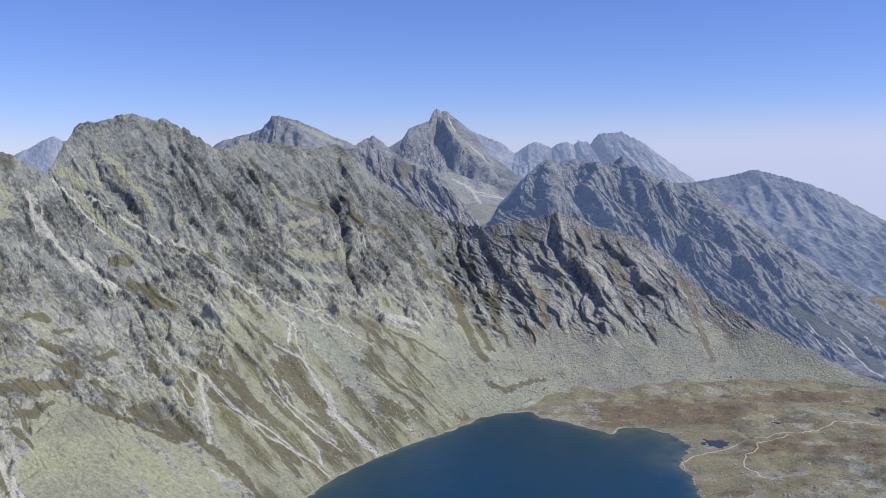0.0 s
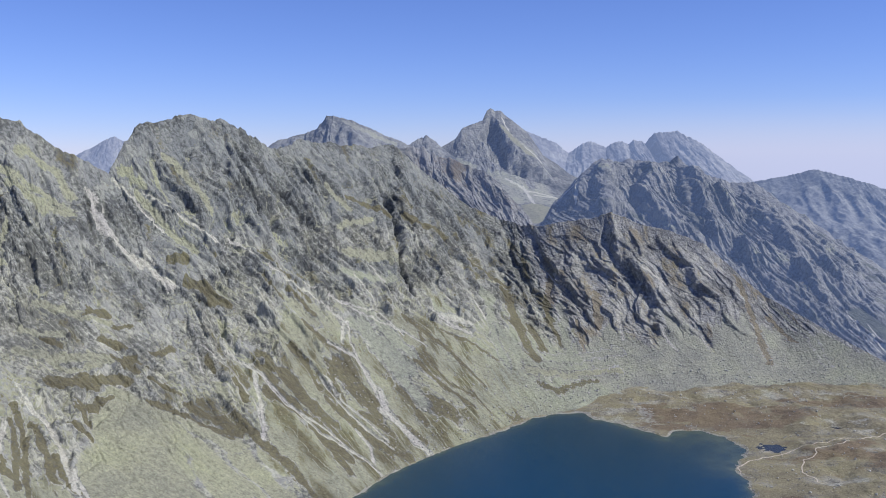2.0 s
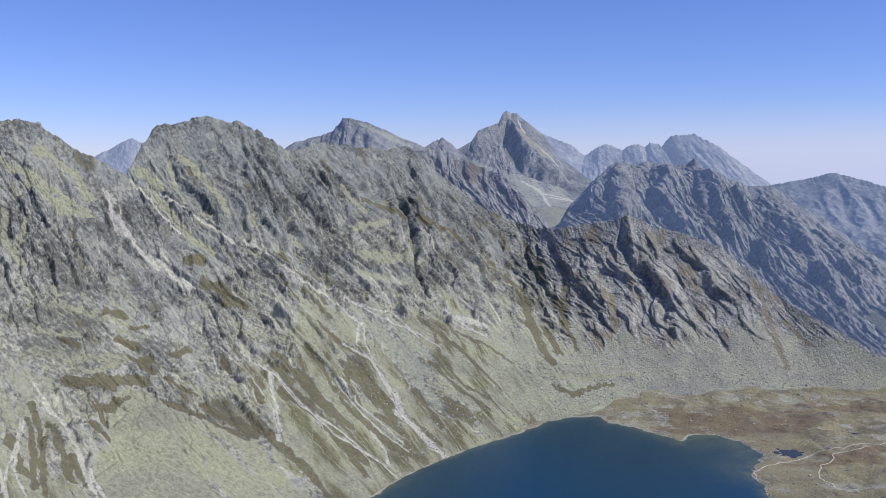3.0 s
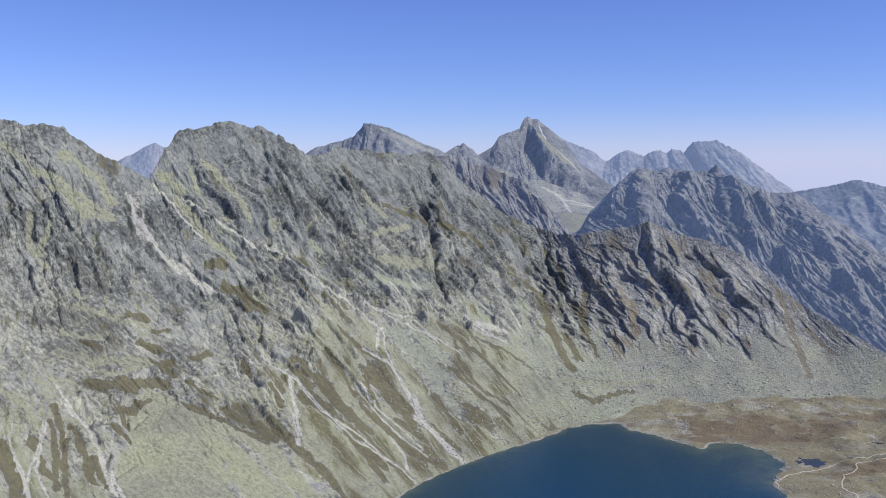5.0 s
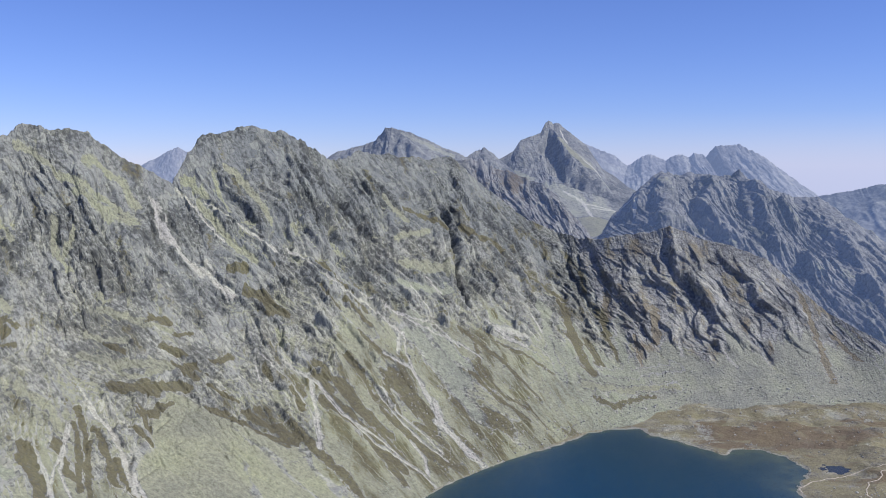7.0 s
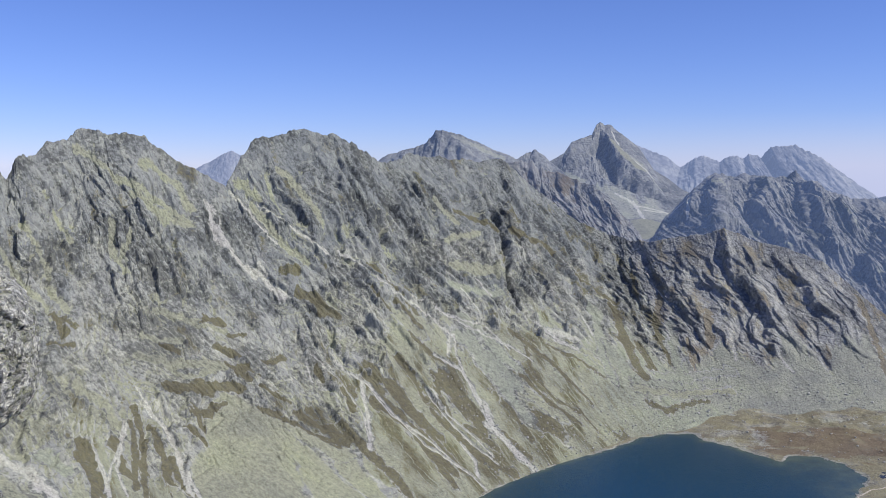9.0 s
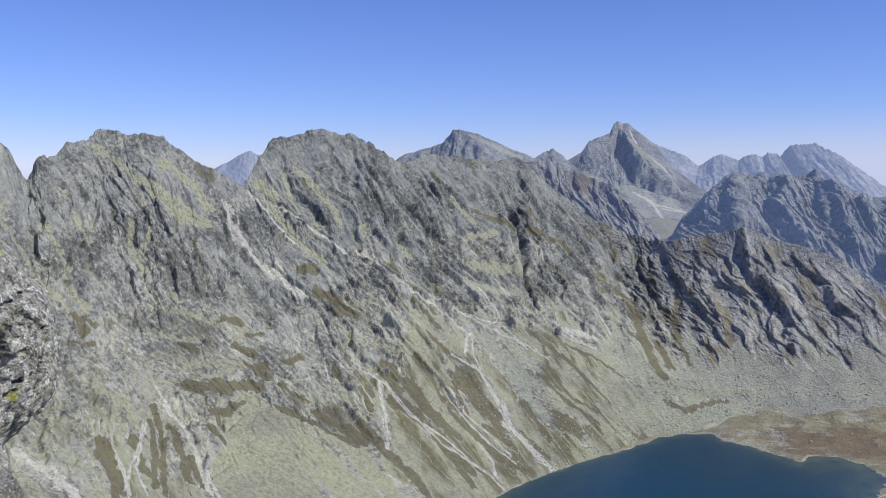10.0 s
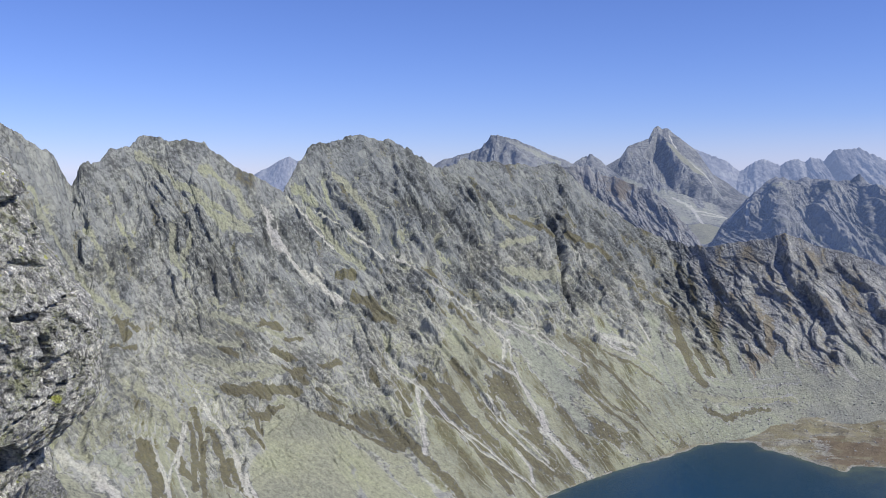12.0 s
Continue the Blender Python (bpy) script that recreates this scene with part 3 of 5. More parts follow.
STEPS_C = [
    ("step", 7, 3.7, (0.643, 0.49, 0.641, 0.38)),
    ("step", 8, 4.3, (0.513, 0.86, 0.524, 0.80, 0.536, 0.74)),
    ("step", 8, 4.3, (0.552, 0.91, 0.558, 0.82)),
    ("step", 8, 3.7, (0.580, 0.89, 0.585, 0.81)),
    ("step", 9, 4.3, (0.552, 1.00, 0.526, 0.94, 0.507, 0.87)),
    ("step", 8, 3.7, (0.624, 1.00, 0.623, 0.90)),
    ("step", 7, 3.1, (0.521, 0.44, 0.522, 0.36)),
    ("step", 7, 2.1, (0.158, 0.87, 0.160, 0.82, 0.166, 0.78)),
    ("step", 7, 1.9, (0.174, 0.86, 0.174, 0.80)),
    ("step", 8, 1.9, (0.239, 0.79, 0.248, 0.75)),
]
STEPS_D = [
    ("step", 6, 1.6, (0.265, 0.75, 0.261, 0.67)),
    ("step", 6, 1.6, (0.254, 0.73, 0.248, 0.65)),
    ("step", 6, 1.6, (0.285, 0.76, 0.273, 0.66)),
    ("step", 6, 1.6, (0.294, 0.71, 0.294, 0.66)),
    ("step", 7, 1.9, (0.340, 0.92, 0.334, 0.86, 0.347, 0.81)),
    ("step", 8, 2.1, (0.082, 0.96, 0.103, 0.79, 0.126, 0.67)),
    ("step", 8, 2.1, (0.130, 0.97, 0.140, 0.86, 0.155, 0.74)),
    ("step", 7, 1.6, (0.171, 0.76, 0.185, 0.72, 0.192, 0.70)),
    ("step", 6, 1.6, (0.108, 0.89, 0.116, 0.85)),
    ("step", 7, 1.6, (0.184, 0.54, 0.191, 0.51)),
]
STEPS_E = [
    ("step", 5, 1.6, (0.335, 0.58, 0.340, 0.54, 0.341, 0.52)),
    ("step", 5, 1.2, (0.249, 0.56, 0.259, 0.53)),
    ("step", 5, 1.2, (0.281, 0.58, 0.304, 0.59)),
    ("step", 6, 1.9, (0.363, 0.68, 0.367, 0.62)),
    ("step", 6, 3.7, (0.378, 0.53, 0.378, 0.47)),
    ("step", 6, 3.7, (0.402, 0.73, 0.402, 0.67)),
    ("step", 7, 4.3, (0.444, 0.64, 0.444, 0.57, 0.449, 0.52)),
    ("step", 5, 3.1, (0.403, 0.62, 0.407, 0.59)),
    ("step", 6, 3.7, (0.456, 0.43, 0.458, 0.36)),
    ("step", 5, 1.6, (0.212, 0.47, 0.211, 0.41)),
]
STEPS_F = [
    ("step", 6, 3.7, (0.456, 0.34, 0.457, 0.30, 0.471, 0.27)),
    ("step", 6, 3.1, (0.395, 0.48, 0.396, 0.42)),
    ("step", 6, 1.6, (0.345, 0.46, 0.341, 0.38)),
    ("step", 6, 3.1, (0.364, 0.39, 0.376, 0.33)),
    ("step", 7, 3.7, (0.359, 0.99, 0.372, 0.99, 0.382, 0.99)),
    ("step", 7, 3.7, (0.385, 0.98, 0.386, 0.92)),
    ("step", 7, 3.7, (0.414, 0.97, 0.414, 0.91, 0.416, 0.86)),
    ("step", 7, 3.1, (0.423, 0.87, 0.425, 0.83)),
    ("step", 8, 4.3, (0.452, 0.91, 0.454, 0.87, 0.456, 0.82)),
    ("step", 8, 4.3, (0.482, 0.84, 0.492, 0.78, 0.502, 0.73)),
]
STEPS_G = [
    ("step", 8, 4.3, (0.517, 0.83, 0.524, 0.78)),
    ("step", 8, 4.3, (0.552, 0.99, 0.536, 0.93)),
    ("step", 7, 3.7, (0.577, 0.97, 0.582, 0.89)),
    ("step", 7, 3.7, (0.472, 0.70, 0.477, 0.65)),
    ("step", 6, 3.1, (0.433, 0.66, 0.437, 0.61)),
    ("step", 5, 1.5, (0.289, 0.61, 0.324, 0.61, 0.345, 0.56, 0.336, 0.49)),
    ("step", 5, 1.5, (0.215, 0.47, 0.212, 0.41)),
    ("step", 4, 1.2, (0.256, 0.50, 0.268, 0.44)),
]
BUTTRESSES = [
    ("buttress", 26, 6.6, (0.732, 0.981, 0.735, 0.837, 0.743, 0.718, 0.755, 0.466)),
    ("buttress", 36, 13.2, (0.803, 0.988, 0.802, 0.786, 0.813, 0.664, 0.815, 0.466, 0.809, 0.298)),
    ("buttress", 26, 10.2, (0.837, 0.986, 0.846, 0.865, 0.858, 0.793, 0.858, 0.681, 0.868, 0.622)),
    ("buttress", 24, 7.6, (0.814, 0.760, 0.817, 0.674, 0.823, 0.452, 0.836, 0.336)),
    ("buttress", 26, 7.6, (0.876, 0.669, 0.871, 0.476, 0.884, 0.385)),
    ("buttress", 18, 4.6, (0.767, 0.984, 0.771, 0.821, 0.782, 0.767, 0.794, 0.664)),
    ("buttress", 16, 4.6, (0.843, 0.529, 0.846, 0.382)),
    ("buttress", 20, 6.6, (0.856, 0.788, 0.858, 0.685, 0.866, 0.515)),
    ("buttress", 14, 3.5, (0.758, 0.753, 0.764, 0.580, 0.763, 0.436)),
    ("buttress", 14, 3.5, (0.867, 0.930, 0.876, 0.825, 0.889, 0.746)),
]
STREAKS = [
    ("scree", 15.5, 1, (0.326, 0.91, 0.323, 0.85, 0.335, 0.80, 0.359, 0.74, 0.370, 0.63)),
    ("scree", 5.8, 0.8, (0.356, 0.98, 0.366, 0.89, 0.372, 0.82, 0.380, 0.76)),
    ("scree", 5, 0.8, (0.376, 0.87, 0.393, 0.80, 0.409, 0.74, 0.426, 0.68)),
    ("scree", 6.5, 0.8, (0.436, 0.68, 0.454, 0.60, 0.469, 0.55, 0.497, 0.49)),
    ("scree", 4.3, 0.6, (0.189, 0.29, 0.201, 0.19, 0.202, 0.06, 0.202, 0.00)),
    ("scree", 2.9, 0.4, (0.136, 0.16, 0.140, 0.08, 0.139, 0.02)),
    ("scree", 2.9, 0.4, (0.169, 0.22, 0.150, 0.09, 0.151, 0.02)),
    ("scree", 3.6, 0.4, (0.200, 0.22, 0.201, 0.11, 0.198, 0.01)),
    ("scree", 13.5, 0.4, (0.069, 0.12, 0.087, 0.08, 0.106, 0.00)),
    ("scree", 19.8, 0.4, (0.097, 0.12, 0.111, 0.08)),
]
STREAKS_B = [
    ("scree", 4.3, 1.2, (0.384, 0.42, 0.399, 0.33, 0.405, 0.24, 0.416, 0.14, 0.442, 0.04, 0.447, 0.00)),
    ("scree", 3.6, 1.2, (0.452, 0.27, 0.455, 0.20, 0.467, 0.09, 0.476, 0.04)),
    ("scree", 5.8, 0.4, (0.455, 0.11, 0.457, 0.06, 0.448, 0.03)),
    ("scree", 5.8, 1.2, (0.479, 0.36, 0.501, 0.30, 0.502, 0.20)),
    ("scree", 11.7, 0.8, (0.504, 0.19, 0.496, 0.13, 0.499, 0.07, 0.503, 0.01)),
    ("scree", 5.8, 1.2, (0.497, 0.49, 0.515, 0.42, 0.495, 0.35)),
    ("scree", 27, 0.4, (0.521, 0.42, 0.536, 0.33, 0.545, 0.23)),
    ("scree", 4.3, 0.4, (0.508, 0.52, 0.538, 0.43, 0.564, 0.34, 0.575, 0.28)),
    ("scree", 5.8, 0.4, (0.393, 0.34, 0.382, 0.24, 0.373, 0.17)),
    ("scree", 3.6, 0.4, (0.365, 0.45, 0.362, 0.39)),
]
STREAKS_C = [
    ("scree", 18, 0.4, (0.544, 0.58, 0.564, 0.54, 0.585, 0.52)),
    ("scree", 18, 0.4, (0.662, 0.47, 0.652, 0.39, 0.642, 0.28, 0.638, 0.17)),
    ("scree", 3.6, 0.4, (0.593, 0.38, 0.612, 0.31)),
    ("scree", 3.6, 0, (0.726, 0.80, 0.737, 0.66, 0.751, 0.48)),
    ("scree", 11.7, 0, (0.826, 0.71, 0.835, 0.66)),
    ("scree", 10.8, 0, (0.914, 0.91, 0.930, 0.70)),
    ("scree", 14.4, 0, (0.603, 0.37, 0.625, 0.33)),
    ("scree", 23.4, 0, (0.679, 0.19, 0.717, 0.18, 0.773, 0.22)),
    ("scree", 21.6, 0, (0.720, 0.33, 0.713, 0.21)),
    ("scree", 4.3, 0, (0.553, 0.56, 0.557, 0.49, 0.556, 0.45)),
]
STREAKS_D = [
    ("scree", 5, 0, (0.572, 0.58, 0.578, 0.52)),
    ("scree", 9, 0, (0.493, 0.14, 0.494, 0.11)),
    ("scree", 30.6, 0, (0.532, 0.40, 0.533, 0.24, 0.533, 0.13)),
    ("scree", 23.4, 0, (0.534, 0.47, 0.548, 0.39, 0.555, 0.28)),
    ("scree", 4.3, 0.4, (0.518, 0.42, 0.505, 0.35, 0.501, 0.24, 0.496, 0.15, 0.499, 0.07)),
    ("scree", 3.6, 0.4, (0.398, 0.32, 0.402, 0.24, 0.424, 0.14, 0.433, 0.08)),
    ("scree", 3.6, 0.4, (0.455, 0.27, 0.457, 0.21, 0.469, 0.13, 0.476, 0.06)),
    ("scree", 4.3, 0.4, (0.190, 0.33, 0.196, 0.25, 0.201, 0.16, 0.198, 0.03)),
    ("scree", 2.9, 0.4, (0.168, 0.23, 0.154, 0.13, 0.136, 0.03)),
    ("scree", 2.9, 0.4, (0.136, 0.16, 0.138, 0.08, 0.138, 0.01)),
]
STREAKS_E = [
    ("scree", 3.6, 0.4, (0.370, 0.46, 0.379, 0.36, 0.382, 0.26, 0.374, 0.18)),
    ("scree", 3.6, 0.4, (0.463, 0.59, 0.503, 0.52, 0.555, 0.42, 0.562, 0.33)),
    ("scree", 6.5, 0, (0.645, 0.43, 0.644, 0.35)),
    ("scree", 19.8, 0, (0.923, 0.92, 0.940, 0.72, 0.938, 0.27)),
    ("scree", 14.4, 0, (0.937, 0.97, 0.953, 0.89)),
    ("scree", 18, 0, (0.659, 0.49, 0.652, 0.36)),
    ("scree", 6.5, 0, (0.597, 0.40, 0.607, 0.33, 0.620, 0.29)),
    ("scree", 23.4, 0, (0.730, 0.51, 0.720, 0.33)),
    ("scree", 6.5, 0, (0.819, 0.32, 0.823, 0.22)),
    ("scree", 5.8, 0, (0.789, 0.44, 0.783, 0.29)),
]
STREAKS_F = [
    ("scree", 6.5, 0, (0.852, 0.61, 0.857, 0.52)),
    ("scree", 5, 0, (0.868, 0.83, 0.873, 0.77)),
]
TURF = [
    ("grass", 14, 0, (0.175, 0.97, 0.205, 0.92, 0.244, 0.88, 0.274, 0.84, 0.294, 0.84)),
    ("grass", 18, 0, (0.260, 0.93, 0.299, 0.93, 0.304, 0.88)),
    ("grass", 18, 0, (0.245, 0.86, 0.270, 0.81, 0.299, 0.83)),
    ("grass", 9, 2, (0.135, 0.89, 0.145, 0.81, 0.157, 0.74)),
    ("grass", 12, 1, (0.202, 0.78, 0.199, 0.69, 0.207, 0.66)),
    ("grass", 9, 1, (0.231, 0.77, 0.205, 0.69)),
    ("grass", 10, 1, (0.099, 0.82, 0.117, 0.75, 0.128, 0.65)),
    ("grass", 12, 1, (0.047, 0.86, 0.060, 0.77, 0.081, 0.72, 0.099, 0.61)),
    ("grass", 16, 1, (0.410, 0.91, 0.424, 0.84, 0.432, 0.76)),
    ("grass", 11, 1, (0.394, 0.91, 0.393, 0.85, 0.395, 0.81)),
]
TURF_B = [
    ("grass", 15, 1, (0.370, 0.89, 0.382, 0.77, 0.399, 0.68)),
    ("grass", 46, -3, (0.259, 0.26, 0.258, 0.12, 0.256, 0.02)),
    ("grass", 42, -3, (0.288, 0.23, 0.305, 0.12, 0.334, 0.05)),
    ("grass", 26, 0, (0.071, 0.06, 0.088, 0.00)),
    ("grass", 20, 0, (0.135, 0.33, 0.159, 0.25, 0.167, 0.17)),
    ("grass", 16, 0, (0.231, 0.56, 0.259, 0.53, 0.295, 0.53)),
    ("grass", 16, 0, (0.198, 0.42, 0.235, 0.41, 0.276, 0.41)),
    ("grass", 26, 0, (0.537, 0.33, 0.546, 0.21, 0.560, 0.10)),
    ("grass", 16, 0, (0.563, 0.62, 0.588, 0.59)),
    ("grass", 15, 0, (0.566, 0.72, 0.588, 0.73)),
]
TURF_C = [
    ("grass", 15, 0, (0.571, 0.85, 0.577, 0.77)),
    ("grass", 20, 0, (0.651, 0.14, 0.681, 0.10, 0.755, 0.10)),
    ("grass", 9, 0, (0.669, 0.56, 0.687, 0.60)),
    ("grass", 14, 0, (0.598, 0.33, 0.630, 0.27, 0.642, 0.21)),
    ("grass", 12, -1, (0.264, 0.32, 0.293, 0.29, 0.330, 0.24, 0.362, 0.17)),
    ("grass", 24, 0, (0.452, 0.50, 0.474, 0.43)),
    ("grass", 14, 0, (0.364, 0.98, 0.378, 0.88)),
    ("grass", 10, 0, (0.099, 0.61, 0.117, 0.55, 0.122, 0.52)),
    ("grass", 12, 0, (0.127, 0.62, 0.140, 0.54)),
    ("grass", 22, 0, (0.556, 0.63, 0.594, 0.60)),
]
TURF_D = [
    ("grass", 62, 0, (0.255, 0.26, 0.225, 0.01)),
    ("grass", 62, 0, (0.277, 0.22, 0.253, 0.00)),
    ("grass", 60, 0, (0.317, 0.17, 0.304, 0.02)),
    ("grass", 50, 0, (0.353, 0.12, 0.362, 0.03)),
    ("grass", 34, 0, (0.261, 0.30, 0.309, 0.26, 0.355, 0.18)),
    ("grass", 14, 0, (0.208, 0.48, 0.244, 0.48)),
    ("grass", 12, 0, (0.227, 0.38, 0.245, 0.37, 0.263, 0.40)),
]
WITHERED = [
    ("brown", 14, 0, (0.376, 0.69, 0.387, 0.67)),
    ("brown", 17, 0, (0.380, 0.62, 0.390, 0.60, 0.396, 0.55)),
    ("brown", 11, 0, (0.399, 0.54, 0.408, 0.52)),
    ("brown", 9, 0, (0.452, 0.64, 0.466, 0.57, 0.481, 0.49)),
    ("brown", 18, -1, (0.279, 0.40, 0.298, 0.43)),
    ("brown", 11, 0, (0.276, 0.55, 0.294, 0.56)),
    ("brown", 15, 0, (0.126, 0.53, 0.135, 0.49)),
    ("brown", 8, 0, (0.116, 0.45, 0.141, 0.45)),
    ("brown", 9, 0, (0.229, 0.47, 0.237, 0.45)),
    ("brown", 17, 0, (0.220, 0.34, 0.253, 0.35, 0.277, 0.35)),
]
WITHERED_B = [
    ("brown", 9, 0, (0.227, 0.26, 0.250, 0.29)),
    ("brown", 9, 0, (0.290, 0.30, 0.333, 0.25, 0.366, 0.21)),
    ("brown", 10, 0, (0.366, 0.26, 0.370, 0.19, 0.376, 0.08, 0.375, 0.02)),
    ("brown", 13, 0, (0.383, 0.34, 0.377, 0.28)),
    ("brown", 13, 0, (0.347, 0.32, 0.352, 0.30)),
    ("brown", 30, 2, (0.477, 0.29, 0.482, 0.19, 0.485, 0.14)),
    ("brown", 18, 0, (0.395, 0.29, 0.419, 0.15, 0.424, 0.06)),
    ("brown", 14, 0, (0.453, 0.17, 0.468, 0.05, 0.484, 0.01)),
    ("brown", 22, 1, (0.528, 0.18, 0.548, 0.09)),
    ("brown", 15, 0, (0.128, 0.16, 0.133, 0.10, 0.136, 0.03)),
]
WITHERED_C = [
    ("brown", 9, 0, (0.182, 0.27, 0.177, 0.15, 0.165, 0.02)),
    ("brown", 10, 0, (0.190, 0.20, 0.189, 0.05)),
    ("brown", 15, 0, (0.612, 0.75, 0.625, 0.72, 0.646, 0.71)),
    ("brown", 11, 0, (0.581, 0.81, 0.600, 0.75)),
    ("brown", 17, 0, (0.661, 0.63, 0.687, 0.58)),
    ("brown", 22, 0, (0.684, 0.55, 0.671, 0.34, 0.665, 0.19)),
    ("brown", 17, 0, (0.739, 0.73, 0.714, 0.46, 0.712, 0.26)),
    ("brown", 12, 0, (0.574, 0.39, 0.591, 0.25, 0.598, 0.12)),
    ("brown", 11, 0, (0.554, 0.25, 0.562, 0.14, 0.570, 0.07)),
    ("brown", 11, 0, (0.652, 0.09, 0.659, 0.05, 0.720, 0.06)),
]
WITHERED_D = [
    ("brown", 9, 0, (0.733, 0.34, 0.727, 0.22)),
    ("brown", 16, 0, (0.897, 0.95, 0.900, 0.63, 0.899, 0.17)),
    ("brown", 14, 0, (0.408, 0.39, 0.418, 0.29, 0.426, 0.19)),
    ("brown", 12, 0, (0.443, 0.37, 0.446, 0.24)),
    ("brown", 13, 0, (0.410, 0.19, 0.414, 0.10, 0.413, 0.04)),
    ("brown", 13, 0, (0.430, 0.16, 0.436, 0.05)),
    ("brown", 12, 0, (0.499, 0.12, 0.511, 0.03)),
    ("brown", 11, 0, (0.308, 0.38, 0.325, 0.34)),
    ("brown", 10, 0, (0.274, 0.47, 0.297, 0.46)),
    ("brown", 10, 0, (0.329, 0.46, 0.350, 0.49)),
]
WITHERED_E = [
    ("brown", 12, 0, (0.152, 0.16, 0.157, 0.07)),
    ("brown", 14, 0, (0.197, 0.11, 0.198, 0.03)),
    ("brown", 10, 0, (0.216, 0.21, 0.224, 0.17)),
    ("brown", 20, 0, (0.687, 0.35, 0.685, 0.27, 0.682, 0.19)),
    ("brown", 14, 0, (0.712, 0.39, 0.712, 0.30)),
    ("brown", 9, 0, (0.739, 0.42, 0.732, 0.27)),
    ("brown", 9, 0, (0.578, 0.33, 0.566, 0.24, 0.567, 0.15, 0.580, 0.10)),
    ("brown", 8, 0, (0.596, 0.32, 0.614, 0.26, 0.631, 0.18)),
    ("brown", 8, 0, (0.584, 0.12, 0.583, 0.04)),
    ("brown", 8, 0, (0.598, 0.02, 0.615, 0.00)),
]
WITHERED_F = [
    ("brown", 24, 0, (0.538, 0.09, 0.548, 0.07)),
    ("brown", 12, 0, (0.526, 0.20, 0.525, 0.13, 0.523, 0.07)),
    ("brown", 24, 0, (0.468, 0.29, 0.477, 0.23, 0.483, 0.17)),
    ("brown", 11, 0, (0.463, 0.43, 0.475, 0.36, 0.484, 0.34)),
    ("brown", 18, 0, (0.423, 0.31, 0.428, 0.22, 0.436, 0.15)),
    ("brown", 15, 0, (0.400, 0.36, 0.408, 0.31)),
    ("brown", 12, 0, (0.457, 0.23, 0.454, 0.14, 0.464, 0.06)),
    ("brown", 14, 0, (0.473, 0.14, 0.485, 0.07)),
    ("brown", 15, 0, (0.527, 0.23, 0.534, 0.16, 0.543, 0.10)),
    ("brown", 8, 0, (0.365, 0.23, 0.370, 0.16, 0.374, 0.09)),
]
WITHERED_G = [
    ("brown", 7, 0, (0.291, 0.30, 0.310, 0.29)),
    ("brown", 16, 0, (0.333, 0.30, 0.358, 0.26, 0.362, 0.21)),
    ("brown", 9, 0, (0.369, 0.42, 0.369, 0.39)),
    ("brown", 9, 0, (0.228, 0.27, 0.231, 0.22)),
    ("brown", 12, 0, (0.284, 0.42, 0.296, 0.39)),
    ("brown", 11, 0, (0.217, 0.33, 0.236, 0.34, 0.251, 0.33)),
    ("brown", 7, 0, (0.230, 0.29, 0.240, 0.26, 0.257, 0.30)),
    ("brown", 7, 0, (0.323, 0.46, 0.350, 0.49)),
    ("brown", 9, 0, (0.131, 0.53, 0.145, 0.50)),
    ("brown", 14, 0, (0.126, 0.16, 0.131, 0.08, 0.128, 0.01)),
]
WITHERED_H = [
    ("brown", 9, 0, (0.172, 0.22, 0.166, 0.11, 0.159, 0.04)),
    ("brown", 5, 0, (0.293, 0.29, 0.324, 0.27, 0.357, 0.20)),
    ("brown", 18, 0, (0.487, 0.32, 0.489, 0.22, 0.492, 0.15)),
    ("brown", 16, 0, (0.463, 0.26, 0.459, 0.19)),
    ("brown", 12, 0, (0.539, 0.09, 0.549, 0.06)),
    ("brown", 10, 0, (0.377, 0.34, 0.379, 0.29)),
    ("brown", 12, 0, (0.402, 0.31, 0.410, 0.24, 0.419, 0.15)),
    ("brown", 11, 0, (0.445, 0.21, 0.456, 0.12, 0.464, 0.06)),
    ("brown", 10, 0, (0.446, 0.57, 0.454, 0.50)),
    ("brown", 10, 0, (0.465, 0.53, 0.477, 0.45)),
]
WITHERED_I = [
    ("brown", 18, 0, (0.914, 0.73, 0.924, 0.53)),
    ("brown", 6, 0, (0.297, 0.52, 0.315, 0.54)),
    ("brown", 5, 0, (0.267, 0.53, 0.288, 0.56)),
    ("brown", 16, 0, (0.778, 0.58, 0.765, 0.37)),
]
MARKS = SLABS + TURF + TURF_B + TURF_C + TURF_D + WITHERED + WITHERED_B + WITHERED_C + WITHERED_D + WITHERED_E + WITHERED_F + WITHERED_G + WITHERED_H + WITHERED_I + STREAKS + STREAKS_B + STREAKS_C + STREAKS_D + STREAKS_E + STREAKS_F + CLEFTS + CLEFTS_B + CLEFTS_C + CLEFTS_D + RIBS + STEPS + STEPS_B + STEPS_C + STEPS_D + STEPS_E + STEPS_F + STEPS_G + BUTTRESSES
